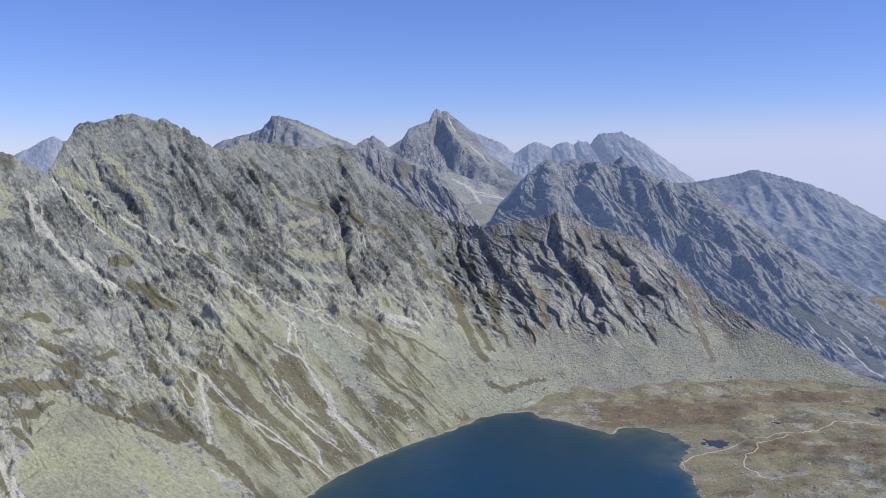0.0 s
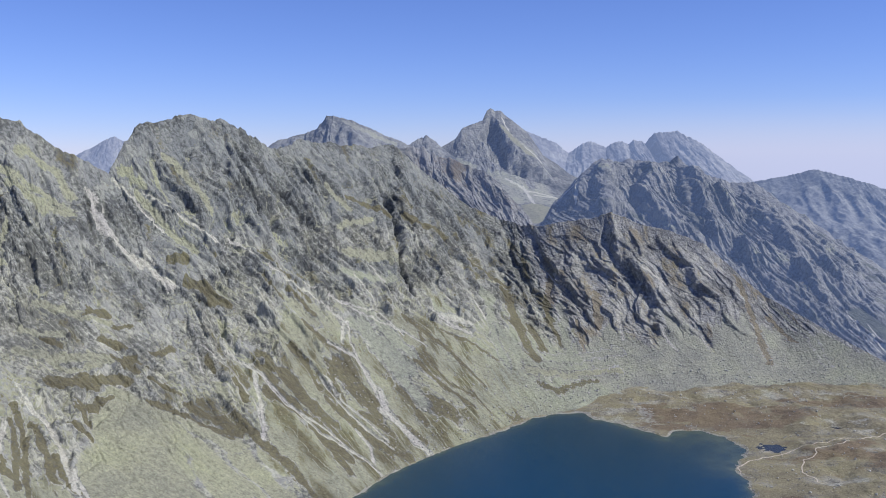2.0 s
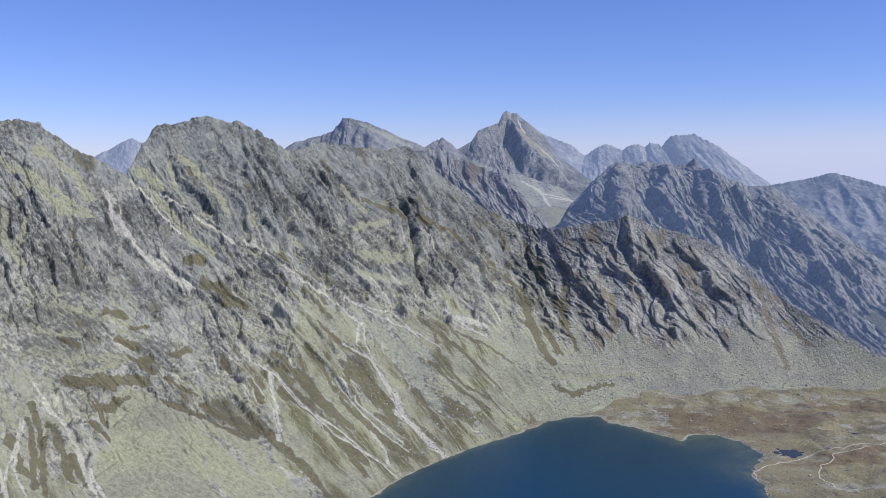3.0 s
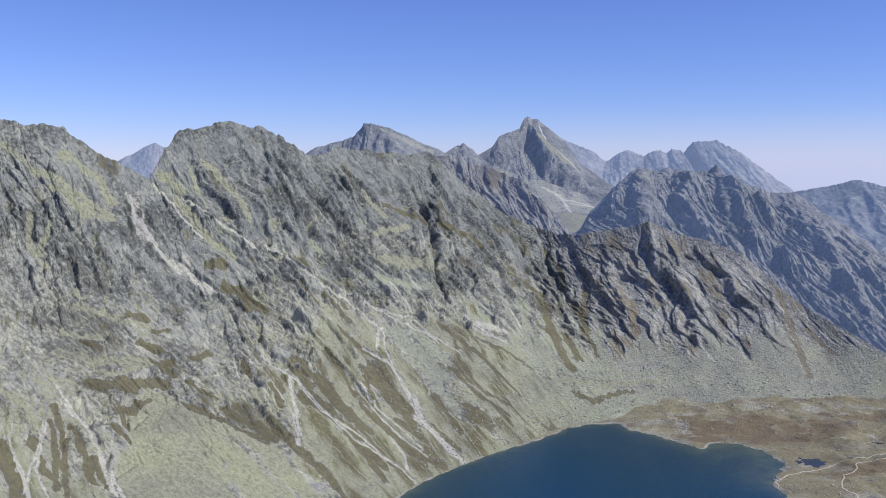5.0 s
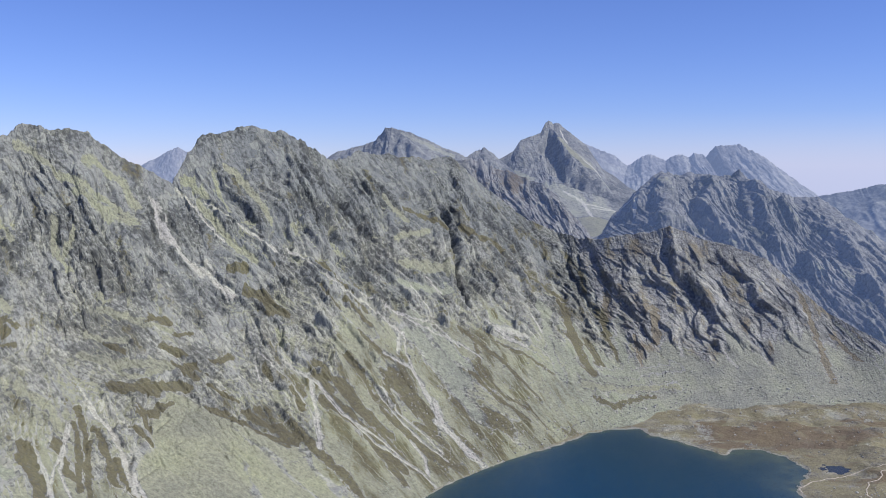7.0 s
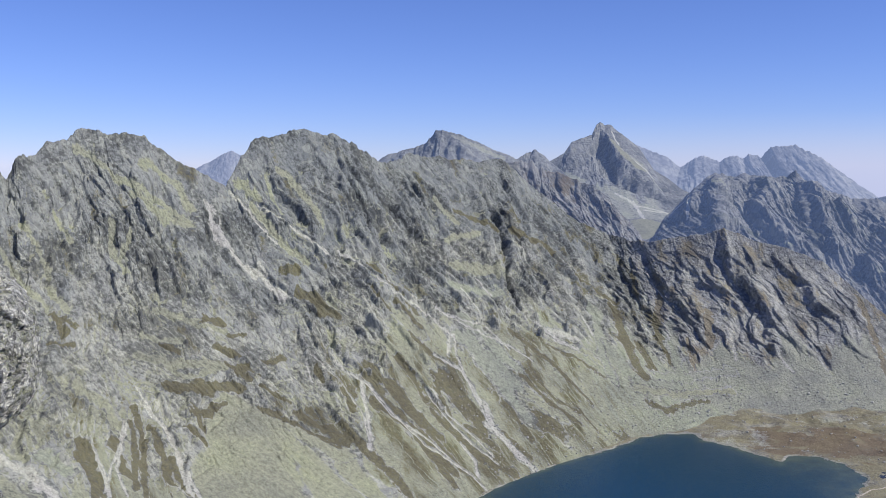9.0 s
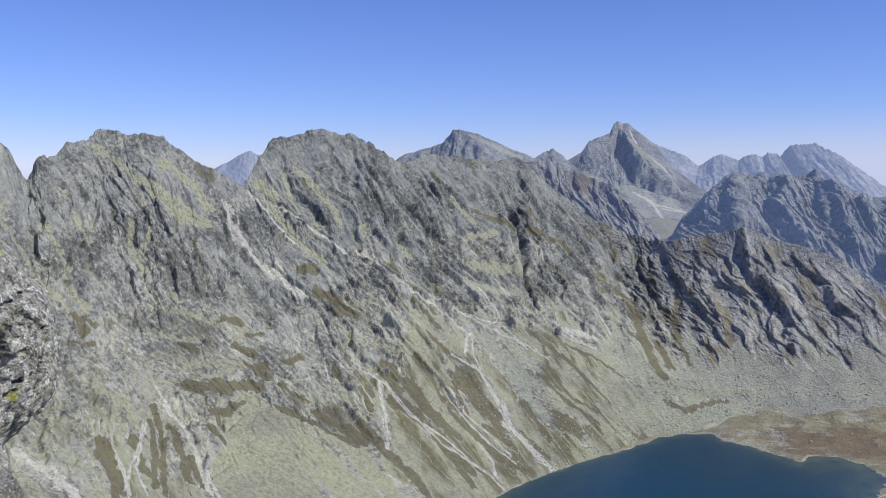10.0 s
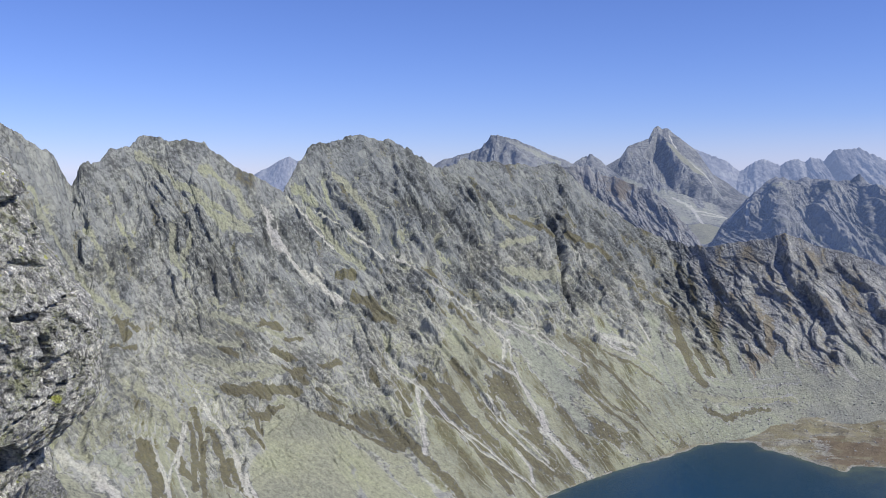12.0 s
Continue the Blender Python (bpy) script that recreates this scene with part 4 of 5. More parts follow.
SERRATE_MARKS = [
    ("scree", 10, 1, (0.140, 0.97, 0.207, 0.95)),
    ("scree", 9, 1, (0.191, 0.87, 0.174, 0.72)),
    ("scree", 8, 1, (0.813, 0.17, 0.853, 0.04)),
    ("scree", 8, 1, (0.786, 0.17, 0.809, 0.10)),
    ("scree", 7, 1, (0.849, 0.19, 0.873, 0.07)),
    ("scree", 7, 1, (0.773, 0.26, 0.796, 0.17)),
    ("rib", 30, -12, (0.314, 0.95, 0.314, 0.66)),
    ("brown", 60, 0, (0.796, 0.29, 0.833, 0.19, 0.863, 0.05)),
    ("brown", 50, 0, (0.853, 0.33, 0.896, 0.25)),
    ("scree", 5, 0, (0.793, 0.15, 0.799, 0.03, 0.813, 0.00)),
    ("scree", 5, 0, (0.836, 0.18, 0.849, 0.02, 0.860, 0.00)),
    ("scree", 4, 0, (0.766, 0.22, 0.783, 0.10, 0.796, 0.03)),
    ("scree", 5, 0, (0.880, 0.26, 0.880, 0.09)),
    ("scree", 4, 0, (0.796, 0.25, 0.803, 0.16)),
    ("scree", 4, 0, (0.766, 0.28, 0.776, 0.16)),
    ("buttress", 70, 30, (0.218, 0.971, 0.214, 0.634, 0.221, 0.462)),
    ("buttress", 80, 36, (0.341, 0.964, 0.333, 0.656, 0.349, 0.455, 0.402, 0.358)),
    ("buttress", 90, 40, (0.495, 0.950, 0.471, 0.692, 0.484, 0.548, 0.496, 0.452)),
    ("buttress", 60, 24, (0.568, 0.846, 0.595, 0.724)),
    ("buttress", 70, 30, (0.590, 0.541, 0.579, 0.398)),
    ("buttress", 70, 26, (0.682, 0.774, 0.701, 0.545)),
    ("buttress", 60, 24, (0.701, 0.487, 0.712, 0.391)),
    ("buttress", 50, 20, (0.516, 0.505, 0.526, 0.409)),
    ("buttress", 50, 20, (0.164, 0.989, 0.150, 0.728)),
    ("buttress", 60, 22, (0.748, 0.624, 0.761, 0.455)),
]
PYRAMID_MARKS = [
    ("cut", 110, 48, (0.369, 0.889, 0.451, 0.717, 0.537, 0.624, 0.649, 0.548, 0.752, 0.563)),
    ("rib", 44, -16, (0.481, 0.928, 0.563, 0.756, 0.667, 0.692, 0.737, 0.62)),
    ("scree", 50, 0, (0.147, 0.80, 0.268, 0.63)),
    ("scree", 34, 0, (0.572, 0.88, 0.729, 0.82, 0.796, 0.73)),
    ("scree", 40, 0, (0.448, 0.48, 0.649, 0.35, 0.793, 0.38)),
    ("scree", 30, 0, (0.482, 0.44, 0.612, 0.36)),
    ("grass", 90, 0, (0.605, 0.24, 0.619, 0.10)),
    ("slab", 220, 0, (0.462, 0.34, 0.615, 0.11)),
    ("scree", 15, 0, (0.492, 0.48, 0.622, 0.38, 0.779, 0.37)),
    ("scree", 12, 0, (0.649, 0.35, 0.809, 0.37)),
    ("scree", 13, 0, (0.565, 0.95, 0.659, 0.84, 0.783, 0.78)),
    ("scree", 12, 0, (0.595, 0.42, 0.619, 0.27)),
    ("grass", 60, 0, (0.569, 0.87, 0.719, 0.78)),
]
POINTED_MARKS = [
    ("cut", 26, 15, (0.405, 1.00, 0.438, 0.80)),
    ("cut", 30, 12, (0.512, 0.93, 0.498, 0.80)),
    ("rib", 30, -12, (0.508, 1.00, 0.565, 0.89, 0.592, 0.85)),
    ("scree", 24, 0, (0.552, 0.97, 0.609, 0.96, 0.662, 0.96)),
    ("cut", 26, 11, (0.231, 1.00, 0.298, 0.89)),
]
ROUNDED_MARKS = [
    ("scree", 14, 0, (0.274, 0.28, 0.291, 0.13)),
]


def main_ridge():
    p, u, v, A, B, rocky, n, cover, calm = massif(CREST, FOOT_FULL, NU_MAIN, NV_MAIN, CONCAVE, ROCK_FROM, (30, 14, 5.0), 3, jag=6, skirt=1, marks=MARKS, damp=0.5, gully=4.2, plates=0.52, west=0.55, spur=0.4)
    n1, n2, n3, run, crack = n
    free = 1 - smooth(0.0, 0.5, cover[..., :3].sum(-1))
    low = 1 - rocky
    base = np.zeros(cover.shape)
    east = smooth(0.55, 0.7, u)[None, :]
    ledge = smooth(0.55, 0.9, np.abs(normals(p)[..., 2]))
    base[..., 0] = low * (0.22 + 0.42 * east) + 0.25 * smooth(0.0, 0.5, fbm(A / 14, B / 120, 4, 71)) + 0.45 * smooth(4.2, 5.2, run) * (1 - smooth(0.5, 0.8, v)[:, None])
    base[..., 1] = 0.24 + 0.14 * (1 - smooth(0.3, 0.65, v))[:, None] + 0.16 * low + 0.34 * ledge + 0.34 * fbm(A / 30, B / 80, 5, 61) - 0.25 * east - 0.22 * smooth(0.72, 0.95, v)[:, None] * (1 - 0.5 * east)
    # turf lodges in the hollows between the ribs
    base[..., 1] += rocky * (1 - 0.6 * east) * (0.25 * smooth(-0.02, -0.24, n2) + 0.15 * smooth(0.0, -0.24, n3) + 0.3 * smooth(1.8, 3.2, run) - 0.12)
    base[..., 1] += 0.22 * crack * rocky * (1 - 0.5 * east) - 0.1 * rocky * smooth(0.22, 0.3, v)[:, None] * (1 + 0.5 * (1 - smooth(0.34, 0.42, u))[None, :])
    base[..., 2] = 0.18 + 0.12 * ledge + 0.5 * fbm(A / 30, B / 70, 5, 81) + 0.17 * low * (1 - 1.8 * east) + 0.1 * east * rocky
    cover[..., :3] = cover[..., :3] * np.array([0.68, 0.72, 0.62]) + np.clip(base[..., :3], 0, 0.7) * free[..., None]
    # grows up the slope: lichen-dark rock plus the painted blue haze cast
    lichen_haze = smooth(0.42, 0.8, v[:, None] + 0.35 * fbm(A / 70, B / 110, 4, 91)) * rocky * np.interp(u, [0.3, 0.42, 0.68, 0.74], [0.6, 1.0, 1.0, 0.2])[None, :]
    extra = np.stack([lichen_haze] * 3 + [np.ones_like(lichen_haze)], -1)
    return p, v, np.clip(cover, 0, 1), extra


NU_MAIN, NV_MAIN = 1700, 430
mp, mv, mcover, mextra = main_ridge()
CUTS = [0, int(NU_MAIN * 17 / 48), int(NU_MAIN * 26 / 48), int(NU_MAIN * 34.6 / 48), NU_MAIN - 1]
RIDGE_LABELS = ["jagged grey granite peak above slabs and a grassy bench", "broad domed grey granite summit with scree gullies to the lake",
                "long grey rock wall cut by a dark cleft", "low dark ribbed granite spur above pale scree"]


def peak_parts(name, p, cover, extra, v, split, mat, label):
    """One mountain: rock face, talus apron at its foot and back slope, under an Empty at its base."""
    low, top = int(np.searchsorted(v, split)), int(np.searchsorted(v, 1.0))
    base = p[low, p.shape[1] // 2]
    peak = new(name)
    peak.location = base
    for part, rows, tag in (("talus_apron", slice(0, low + 1), "scree and turf at the foot"), ("rock_face", slice(low, top + 1), ""), ("back_slope", slice(top, None), "")):
        ob = new(part, grid_mesh(part, p[rows] - base, cover[rows], extra[rows]))
        ob.data.materials.append(mat)
        ob.parent = peak
        if tag:
            tagged(ob, tag)
    return tagged(peak, label, "mountain", "mountains round the lake")


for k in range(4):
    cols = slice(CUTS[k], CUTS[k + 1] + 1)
    peak_parts("granite_peak", mp[:, cols], mcover[:, cols], mextra[:, cols], mv, (0.12, 0.3, 0.38, 0.4)[k], GRANITE if k == 3 else WALL_GRANITE, RIDGE_LABELS[k])


def plain_cover(shape, A, B, rocky, seed, scree=0.5, grass=0.3, brown=0.2, size=90):
    cover = np.zeros((*shape, 4))
    cover[..., 0] = scree * (1 - rocky) + 0.3 * smooth(0.1, 0.5, fbm(A / 30, B / 200, 4, seed))
    cover[..., 1] = grass + 0.45 * fbm(A / size, B / size, 5, seed + 10)
    cover[..., 2] = brown + 0.45 * fbm(A / size, B / size, 5, seed + 20)
    return np.clip(cover, 0, 1)


def far_mountain(name, lines, nu, nv, ribs, seed, mat, label, jag, kind, marks=(), skirt=0, wander=24.0, gully=5.0, crisp=0.6, widths=(2, 5, 10), bold=1.0, lean=0.12, plates=0.36, spur=1.0, **cov):
    p, u, v, A, B, rocky, n, laid, calm = massif(lines["crest"], lines["foot"], nu, nv, lines["concave"], lines["rock_from"], ribs, seed, jag=jag, marks=marks, crisp=crisp, gully=gully, widths=widths, skirt=skirt, wander=wander, bold=bold, lean=lean, plates=plates, spur=spur)
    cover = plain_cover(A.shape, A, B, rocky, seed + 60, **cov)
    free = 1 - smooth(0.0, 0.5, laid[..., :3].sum(-1))
    cover[..., 3] = laid[..., 3]
    cover[..., :3] = laid[..., :3] * 0.85 + cover[..., :3] * free[..., None]
    ob = new(name, grid_mesh(name, p, cover))
    ob.data.materials.append(mat)
    return tagged(ob, label, "mountain", kind=kind)


# backdrop ranges, their rock glowing with painted haze
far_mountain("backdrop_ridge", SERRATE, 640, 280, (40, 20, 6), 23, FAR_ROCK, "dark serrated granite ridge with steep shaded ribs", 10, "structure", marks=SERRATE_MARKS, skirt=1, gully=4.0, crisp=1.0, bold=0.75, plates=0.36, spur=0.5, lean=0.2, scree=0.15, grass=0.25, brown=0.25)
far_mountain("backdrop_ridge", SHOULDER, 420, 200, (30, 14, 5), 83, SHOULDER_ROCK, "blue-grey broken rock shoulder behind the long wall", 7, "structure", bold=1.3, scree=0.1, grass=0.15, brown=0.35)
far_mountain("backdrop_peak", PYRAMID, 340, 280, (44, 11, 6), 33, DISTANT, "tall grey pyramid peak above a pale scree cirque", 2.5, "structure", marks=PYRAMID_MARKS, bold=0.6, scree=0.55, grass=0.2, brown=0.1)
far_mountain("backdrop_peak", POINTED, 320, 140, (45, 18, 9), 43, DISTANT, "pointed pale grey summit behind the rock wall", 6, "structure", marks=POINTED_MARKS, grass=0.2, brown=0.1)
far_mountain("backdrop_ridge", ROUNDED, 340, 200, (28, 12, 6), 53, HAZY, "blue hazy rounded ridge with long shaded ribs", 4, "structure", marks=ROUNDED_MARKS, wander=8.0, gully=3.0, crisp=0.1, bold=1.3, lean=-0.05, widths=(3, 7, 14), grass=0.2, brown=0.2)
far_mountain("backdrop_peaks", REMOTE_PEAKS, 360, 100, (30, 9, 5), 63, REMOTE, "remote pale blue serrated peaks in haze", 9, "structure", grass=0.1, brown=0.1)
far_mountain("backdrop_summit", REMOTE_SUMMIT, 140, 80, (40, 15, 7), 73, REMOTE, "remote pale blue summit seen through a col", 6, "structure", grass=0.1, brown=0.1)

# haze over the lowlands, painted as a glowing sheet far beyond the ranges
m, n, l, bsdf = material("glowing_haze_sheet")
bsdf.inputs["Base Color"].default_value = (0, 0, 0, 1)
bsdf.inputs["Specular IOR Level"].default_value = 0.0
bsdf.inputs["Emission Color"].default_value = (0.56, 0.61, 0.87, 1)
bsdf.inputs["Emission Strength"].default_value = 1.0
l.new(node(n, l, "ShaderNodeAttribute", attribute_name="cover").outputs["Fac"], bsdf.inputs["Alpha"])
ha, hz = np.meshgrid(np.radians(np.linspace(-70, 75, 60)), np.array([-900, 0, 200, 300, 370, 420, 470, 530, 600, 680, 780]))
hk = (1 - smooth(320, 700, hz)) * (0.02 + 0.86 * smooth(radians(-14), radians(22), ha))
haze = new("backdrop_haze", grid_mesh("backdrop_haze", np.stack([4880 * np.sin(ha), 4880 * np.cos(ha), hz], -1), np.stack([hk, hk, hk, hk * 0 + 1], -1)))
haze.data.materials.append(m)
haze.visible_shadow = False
tagged(haze, "pale blue glowing sheet painted as haze over the far lowlands", "haze", kind="structure")

# ---- the valley floor ----
LAKE = [(-233, 984), (-201, 1073), (-167, 1116), (-135, 1193), (-103, 1252), (-67, 1301), (-20, 1360), (14, 1397), (45, 1439), (59, 1464), (105, 1493),
        (142, 1500), (153, 1464), (190, 1442), (205, 1426), (234, 1391), (253, 1379), (272, 1411), (306, 1411), (334, 1382), (345, 1357), (355, 1319),
        (333, 1278), (318, 1233), (321, 1189), (312, 1114), (277, 984), (200, 811), (47, 645), (-128, 719)]


def lake_distance(x, y):
    """Metres to the shore: positive on land, negative on the water."""
    best, inside = np.full(x.shape, 1e9), np.zeros(x.shape, bool)
    for (x0, y0), (x1, y1) in zip(LAKE, LAKE[1:] + LAKE[:1]):
        dx, dy = x1 - x0, y1 - y0
        t = np.clip(((x - x0) * dx + (y - y0) * dy) / (dx * dx + dy * dy), 0, 1)
        best = np.minimum(best, np.hypot(x - x0 - t * dx, y - y0 - t * dy))
        cross = ((y0 > y) != (y1 > y)) & (x < dx * (y - y0) / (dy + 1e-9) + x0)
        inside ^= cross
    return np.where(inside, -best, best)


def ellipse(x, y, cx, cy, rx, ry, seed=0):
    """1 inside a ragged ellipse, 0 outside."""
    w = fbm(x / (rx * 0.7), y / (ry * 0.7), 4, seed) * 0.8
    return 1 - smooth(0.8, 1.1, np.hypot((x - cx) / rx, (y - cy) / ry) + w)


# small tarns: centre, half sizes
TARNS = [(390, 1327, 19, 17), (505, 1425, 20, 8), (686, 1474, 9, 13)]
PATH_MAIN = [(731, 1400), (674, 1409), (614, 1406), (592, 1406), (565, 1380), (547, 1366), (515, 1349), (500, 1352), (479, 1338), (454, 1324), (422, 1314), (397, 1298), (364, 1278), (337, 1263), (321, 1242), (318, 1212)]
PATH_SIDE = [(500, 1330), (483, 1316), (456, 1306), (442, 1296), (431, 1275), (412, 1261), (407, 1242), (398, 1230), (399, 1205), (410, 1198), (406, 1168)]


def ground_height(x, y):
    sd = lake_distance(x, y) + fbm(x / 22, y / 22, 4, 5) * 7
    hum = fbm(x / 90, y / 90, 5, 9) * 9 + ridged(x / 45, y / 30, 3, 12) * 2.5
    hill = 26 * np.exp(-((x - 690) / 150) ** 2 - ((y - 1120) / 170) ** 2) + 5 * np.exp(-((x - 420) / 50) ** 2 - ((y - 1100) / 40) ** 2)
    land = 1.6 * (1 - np.exp(-np.maximum(sd, 0) / 5)) + smooth(5, 120, sd) * (4 + hum) + smooth(10, 60, sd) * hill
    for cx, cy, rx, ry in TARNS:
        k = 1 - smooth(1.0, 2.4, np.hypot((x - cx) / rx, (y - cy) / ry))
        land = land * (1 - k) + 2.4 * k
        land -= 2.2 * ellipse(x, y, cx, cy, rx, ry, int(cx) % 50)
    z = np.where(sd > 0, land, np.maximum(-9, sd * 0.35))
    r = np.hypot(x - 4, y + 8)
    summit = 415.4 - np.maximum(r - 9.5, 0) * 1.02 + fbm(x / 40, y / 40, 5, 15) * np.clip((r - 6) / 6, 0, 14)
    return np.maximum(z, summit), sd


ax = np.concatenate([np.linspace(-4900, -330, 50), np.linspace(-300, 160, 90), np.linspace(162, 900, 370), np.linspace(940, 4900, 40)])
ay = np.concatenate([np.linspace(-4900, -130, 30), np.linspace(-100, 60, 40), np.linspace(80, 900, 40), np.linspace(903, 1750, 300), np.linspace(1780, 4900, 40)])
gx, gy = np.meshgrid(ax, ay)
gz, gsd = ground_height(gx, gy)
gcover = np.zeros((*gx.shape, 4))
rust = np.maximum.reduce([ellipse(gx, gy, 330, 1470, 100, 75, 21), 0.9 * ellipse(gx, gy, 600, 1560, 110, 45, 22), 0.8 * ellipse(gx, gy, 450, 1480, 70, 50, 23), 0.75 * ellipse(gx, gy, 520, 1270, 120, 60, 24)])
pale = np.maximum.reduce([ellipse(gx, gy, 528, 1425, 62, 34, 31), ellipse(gx, gy, 640, 1450, 55, 30, 32), ellipse(gx, gy, 205, 1480, 70, 60, 33), 0.9 * ellipse(gx, gy, 430, 1610, 260, 34, 34), 0.8 * ellipse(gx, gy, 600, 1160, 45, 60, 35)])
# pale slabs breaking out of the hillside
slabs = sum(ellipse(gx, gy, x, y, rx, ry, k) for k, (x, y, rx, ry) in enumerate([(545, 1228, 16, 9), (535, 1180, 14, 22), (522, 1120, 14, 26), (490, 1125, 12, 16), (516, 1083, 12, 14), (425, 1168, 14, 8), (457, 1174, 12, 7), (580, 1150, 14, 20)]))
bog = ellipse(gx, gy, 630, 1357, 16, 8, 3) + ellipse(gx, gy, 355, 1122, 22, 10, 4)
gcover[..., 0] = 0.65 * np.clip(slabs, 0, 1) + 0.03 + 0.42 * fbm(gx / 25, gy / 22, 5, 25) + 0.62 * (1 - smooth(1, 8, gsd)) + 0.38 * pale
gcover[..., 1] = 0.6 + 0.36 * fbm(gx / 50, gy / 40, 5, 35)
gcover[..., 2] = 0.2 + 0.45 * fbm(gx / 45, gy / 35, 5, 45) + 0.5 * rust + 0.6 * bog
gcover[..., 3] = 0.3
MOOR = terrain_material("moor", (0.155, 0.15, 0.132), (0.31, 0.305, 0.262), (0.225, 0.206, 0.135), (0.172, 0.138, 0.096), (0.28, 0.288, 0.245), 0.7)
ground = new("ground", grid_mesh("ground", np.stack([gx, gy, gz], -1), np.clip(gcover, 0, 1)))
ground.data.materials.append(MOOR)
tagged(ground, "brown autumn moorland and summit slope strewn with rock", "ground", kind="structure")


def ground_at(x, y):
    """Height of the ground sheet, as its mesh has it."""
    i, j = np.clip(np.searchsorted(ax, x) - 1, 0, len(ax) - 2), np.clip(np.searchsorted(ay, y) - 1, 0, len(ay) - 2)
    s, t = (x - ax[i]) / (ax[i + 1] - ax[i]), (y - ay[j]) / (ay[j + 1] - ay[j])
    return gz[j, i] * (1 - s) * (1 - t) + gz[j, i + 1] * s * (1 - t) + gz[j + 1, i] * (1 - s) * t + gz[j + 1, i + 1] * s * t


def footpath(points, width, label):
    """A trodden strip laid on the ground."""
    p = np.array(points, float)
    d = np.concatenate([[0], np.cumsum(np.hypot(*np.diff(p, axis=0).T))])
    s = np.arange(0, d[-1], 2.5)
    c = soften(np.stack([np.interp(s, d, p[:, 0]), np.interp(s, d, p[:, 1])], -1), 5)
    c[:, 0] += fbm(s / 18, s * 0 + 3.3, 3, 41) * 5
    c[:, 1] += fbm(s / 18, s * 0 + 7.7, 3, 42) * 5
    tan = np.gradient(c, axis=0)
    side = np.stack([-tan[:, 1], tan[:, 0]], -1) / np.linalg.norm(tan, axis=1, keepdims=True)
    w = width * (0.75 + 0.8 * np.abs(fbm(s / 12, s * 0 + 1.1, 3, 43)))
    rows = []
    for k, lift in ((-1, -0.25), (-0.6, 0.22), (0, 0.16), (0.6, 0.22), (1, -0.25)):
        q = c + side * (w * k)[:, None]
        z = np.maximum(ground_at(q[:, 0], q[:, 1]), ground_at(c[:, 0], c[:, 1]) - 0.4) + lift
        rows.append(np.column_stack([q, z]))
    ob = new("footpath", grid_mesh("footpath", np.stack(rows, 0)))
    ob.data.materials.append(TRODDEN)
    return tagged(ob, label, "path", kind="structure")


m, n, l, bsdf = material("trodden_gravel")
pos = node(n, l, "ShaderNodeNewGeometry").outputs["Position"]
g1 = noise_tex(n, l, pos, 0.35, 6, 0.7).outputs[0]
l.new(ramp(n, l, g1, [(0.3, (0.36, 0.31, 0.24)), (0.5, (0.5, 0.45, 0.37)), (0.7, (0.62, 0.58, 0.5))]), bsdf.inputs["Base Color"])
bsdf.inputs["Roughness"].default_value = 0.95
l.new(node(n, l, "ShaderNodeBump", {"Strength": 0.6, "Distance": 0.5, "Height": g1}).outputs[0], bsdf.inputs["Normal"])
TRODDEN = m
footpath(PATH_MAIN, 1.5, "pale trodden gravel path winding over the moor")
footpath(PATH_SIDE, 1.2, "short pale gravel path branching off towards the shore")

# ---- the lake ----
def water_material(name, deep, shoal, rough):
    m, n, l, bsdf = material(name)
    pos = node(n, l, "ShaderNodeNewGeometry").outputs["Position"]
    att = node(n, l, "ShaderNodeAttribute", attribute_name="cover")
    l.new(mix(n, l, att.outputs["Fac"], deep, shoal), bsdf.inputs["Base Color"])
    bsdf.inputs["Roughness"].default_value = rough
    bsdf.inputs["IOR"].default_value = 1.33
    rip = noise_tex(n, l, pos, 0.5, 5, 0.65).outputs[0]
    l.new(node(n, l, "ShaderNodeBump", {"Strength": 0.5, "Distance": 0.35, "Height": rip}).outputs[0], bsdf.inputs["Normal"])
    return m


WATER = water_material("lake_water", (0.007, 0.042, 0.075), (0.085, 0.112, 0.08), 0.15)
TARN_WATER = water_material("tarn_water", (0.035, 0.045, 0.055), (0.06, 0.07, 0.07), 0.25)
lx, ly = np.meshgrid(np.linspace(-330, 400, 190), np.linspace(600, 1530, 230))
lsd = lake_distance(lx, ly) + fbm(lx / 22, ly / 22, 4, 5) * 7
wide = 10 + 52 * smooth(150, 330, lx) * smooth(1150, 1300, ly)  # the shoals lie towards the outlet
shoal = np.clip(np.exp(np.minimum(lsd, 0) / wide * 1.3) * (0.75 + 0.6 * fbm(lx / 30, ly / 30, 4, 52)), 0, 1)
lake = new("water", grid_mesh("water", np.stack([lx, ly, 0 * lx], -1), np.stack([shoal, shoal, shoal, shoal * 0 + 1], -1)))
lake.data.materials.append(WATER)
tagged(lake, "deep blue mountain lake lying below the rock wall", "lake", kind="structure")
for cx, cy, rx, ry in TARNS:
    tr, ta = np.meshgrid(np.linspace(0.02, 1.5, 10), np.linspace(0, 2 * np.pi, 33))
    tp = np.stack([cx + tr * rx * np.cos(ta), cy + tr * ry * np.sin(ta), 0 * tr + 1.75], -1)
    pool = new("tarn", grid_mesh("tarn", tp, np.zeros((*tr.shape, 4))))
    pool.data.materials.append(TARN_WATER)
    tagged(pool, "small dark tarn lying in the brown moor", "pond", "tarns on the moor")

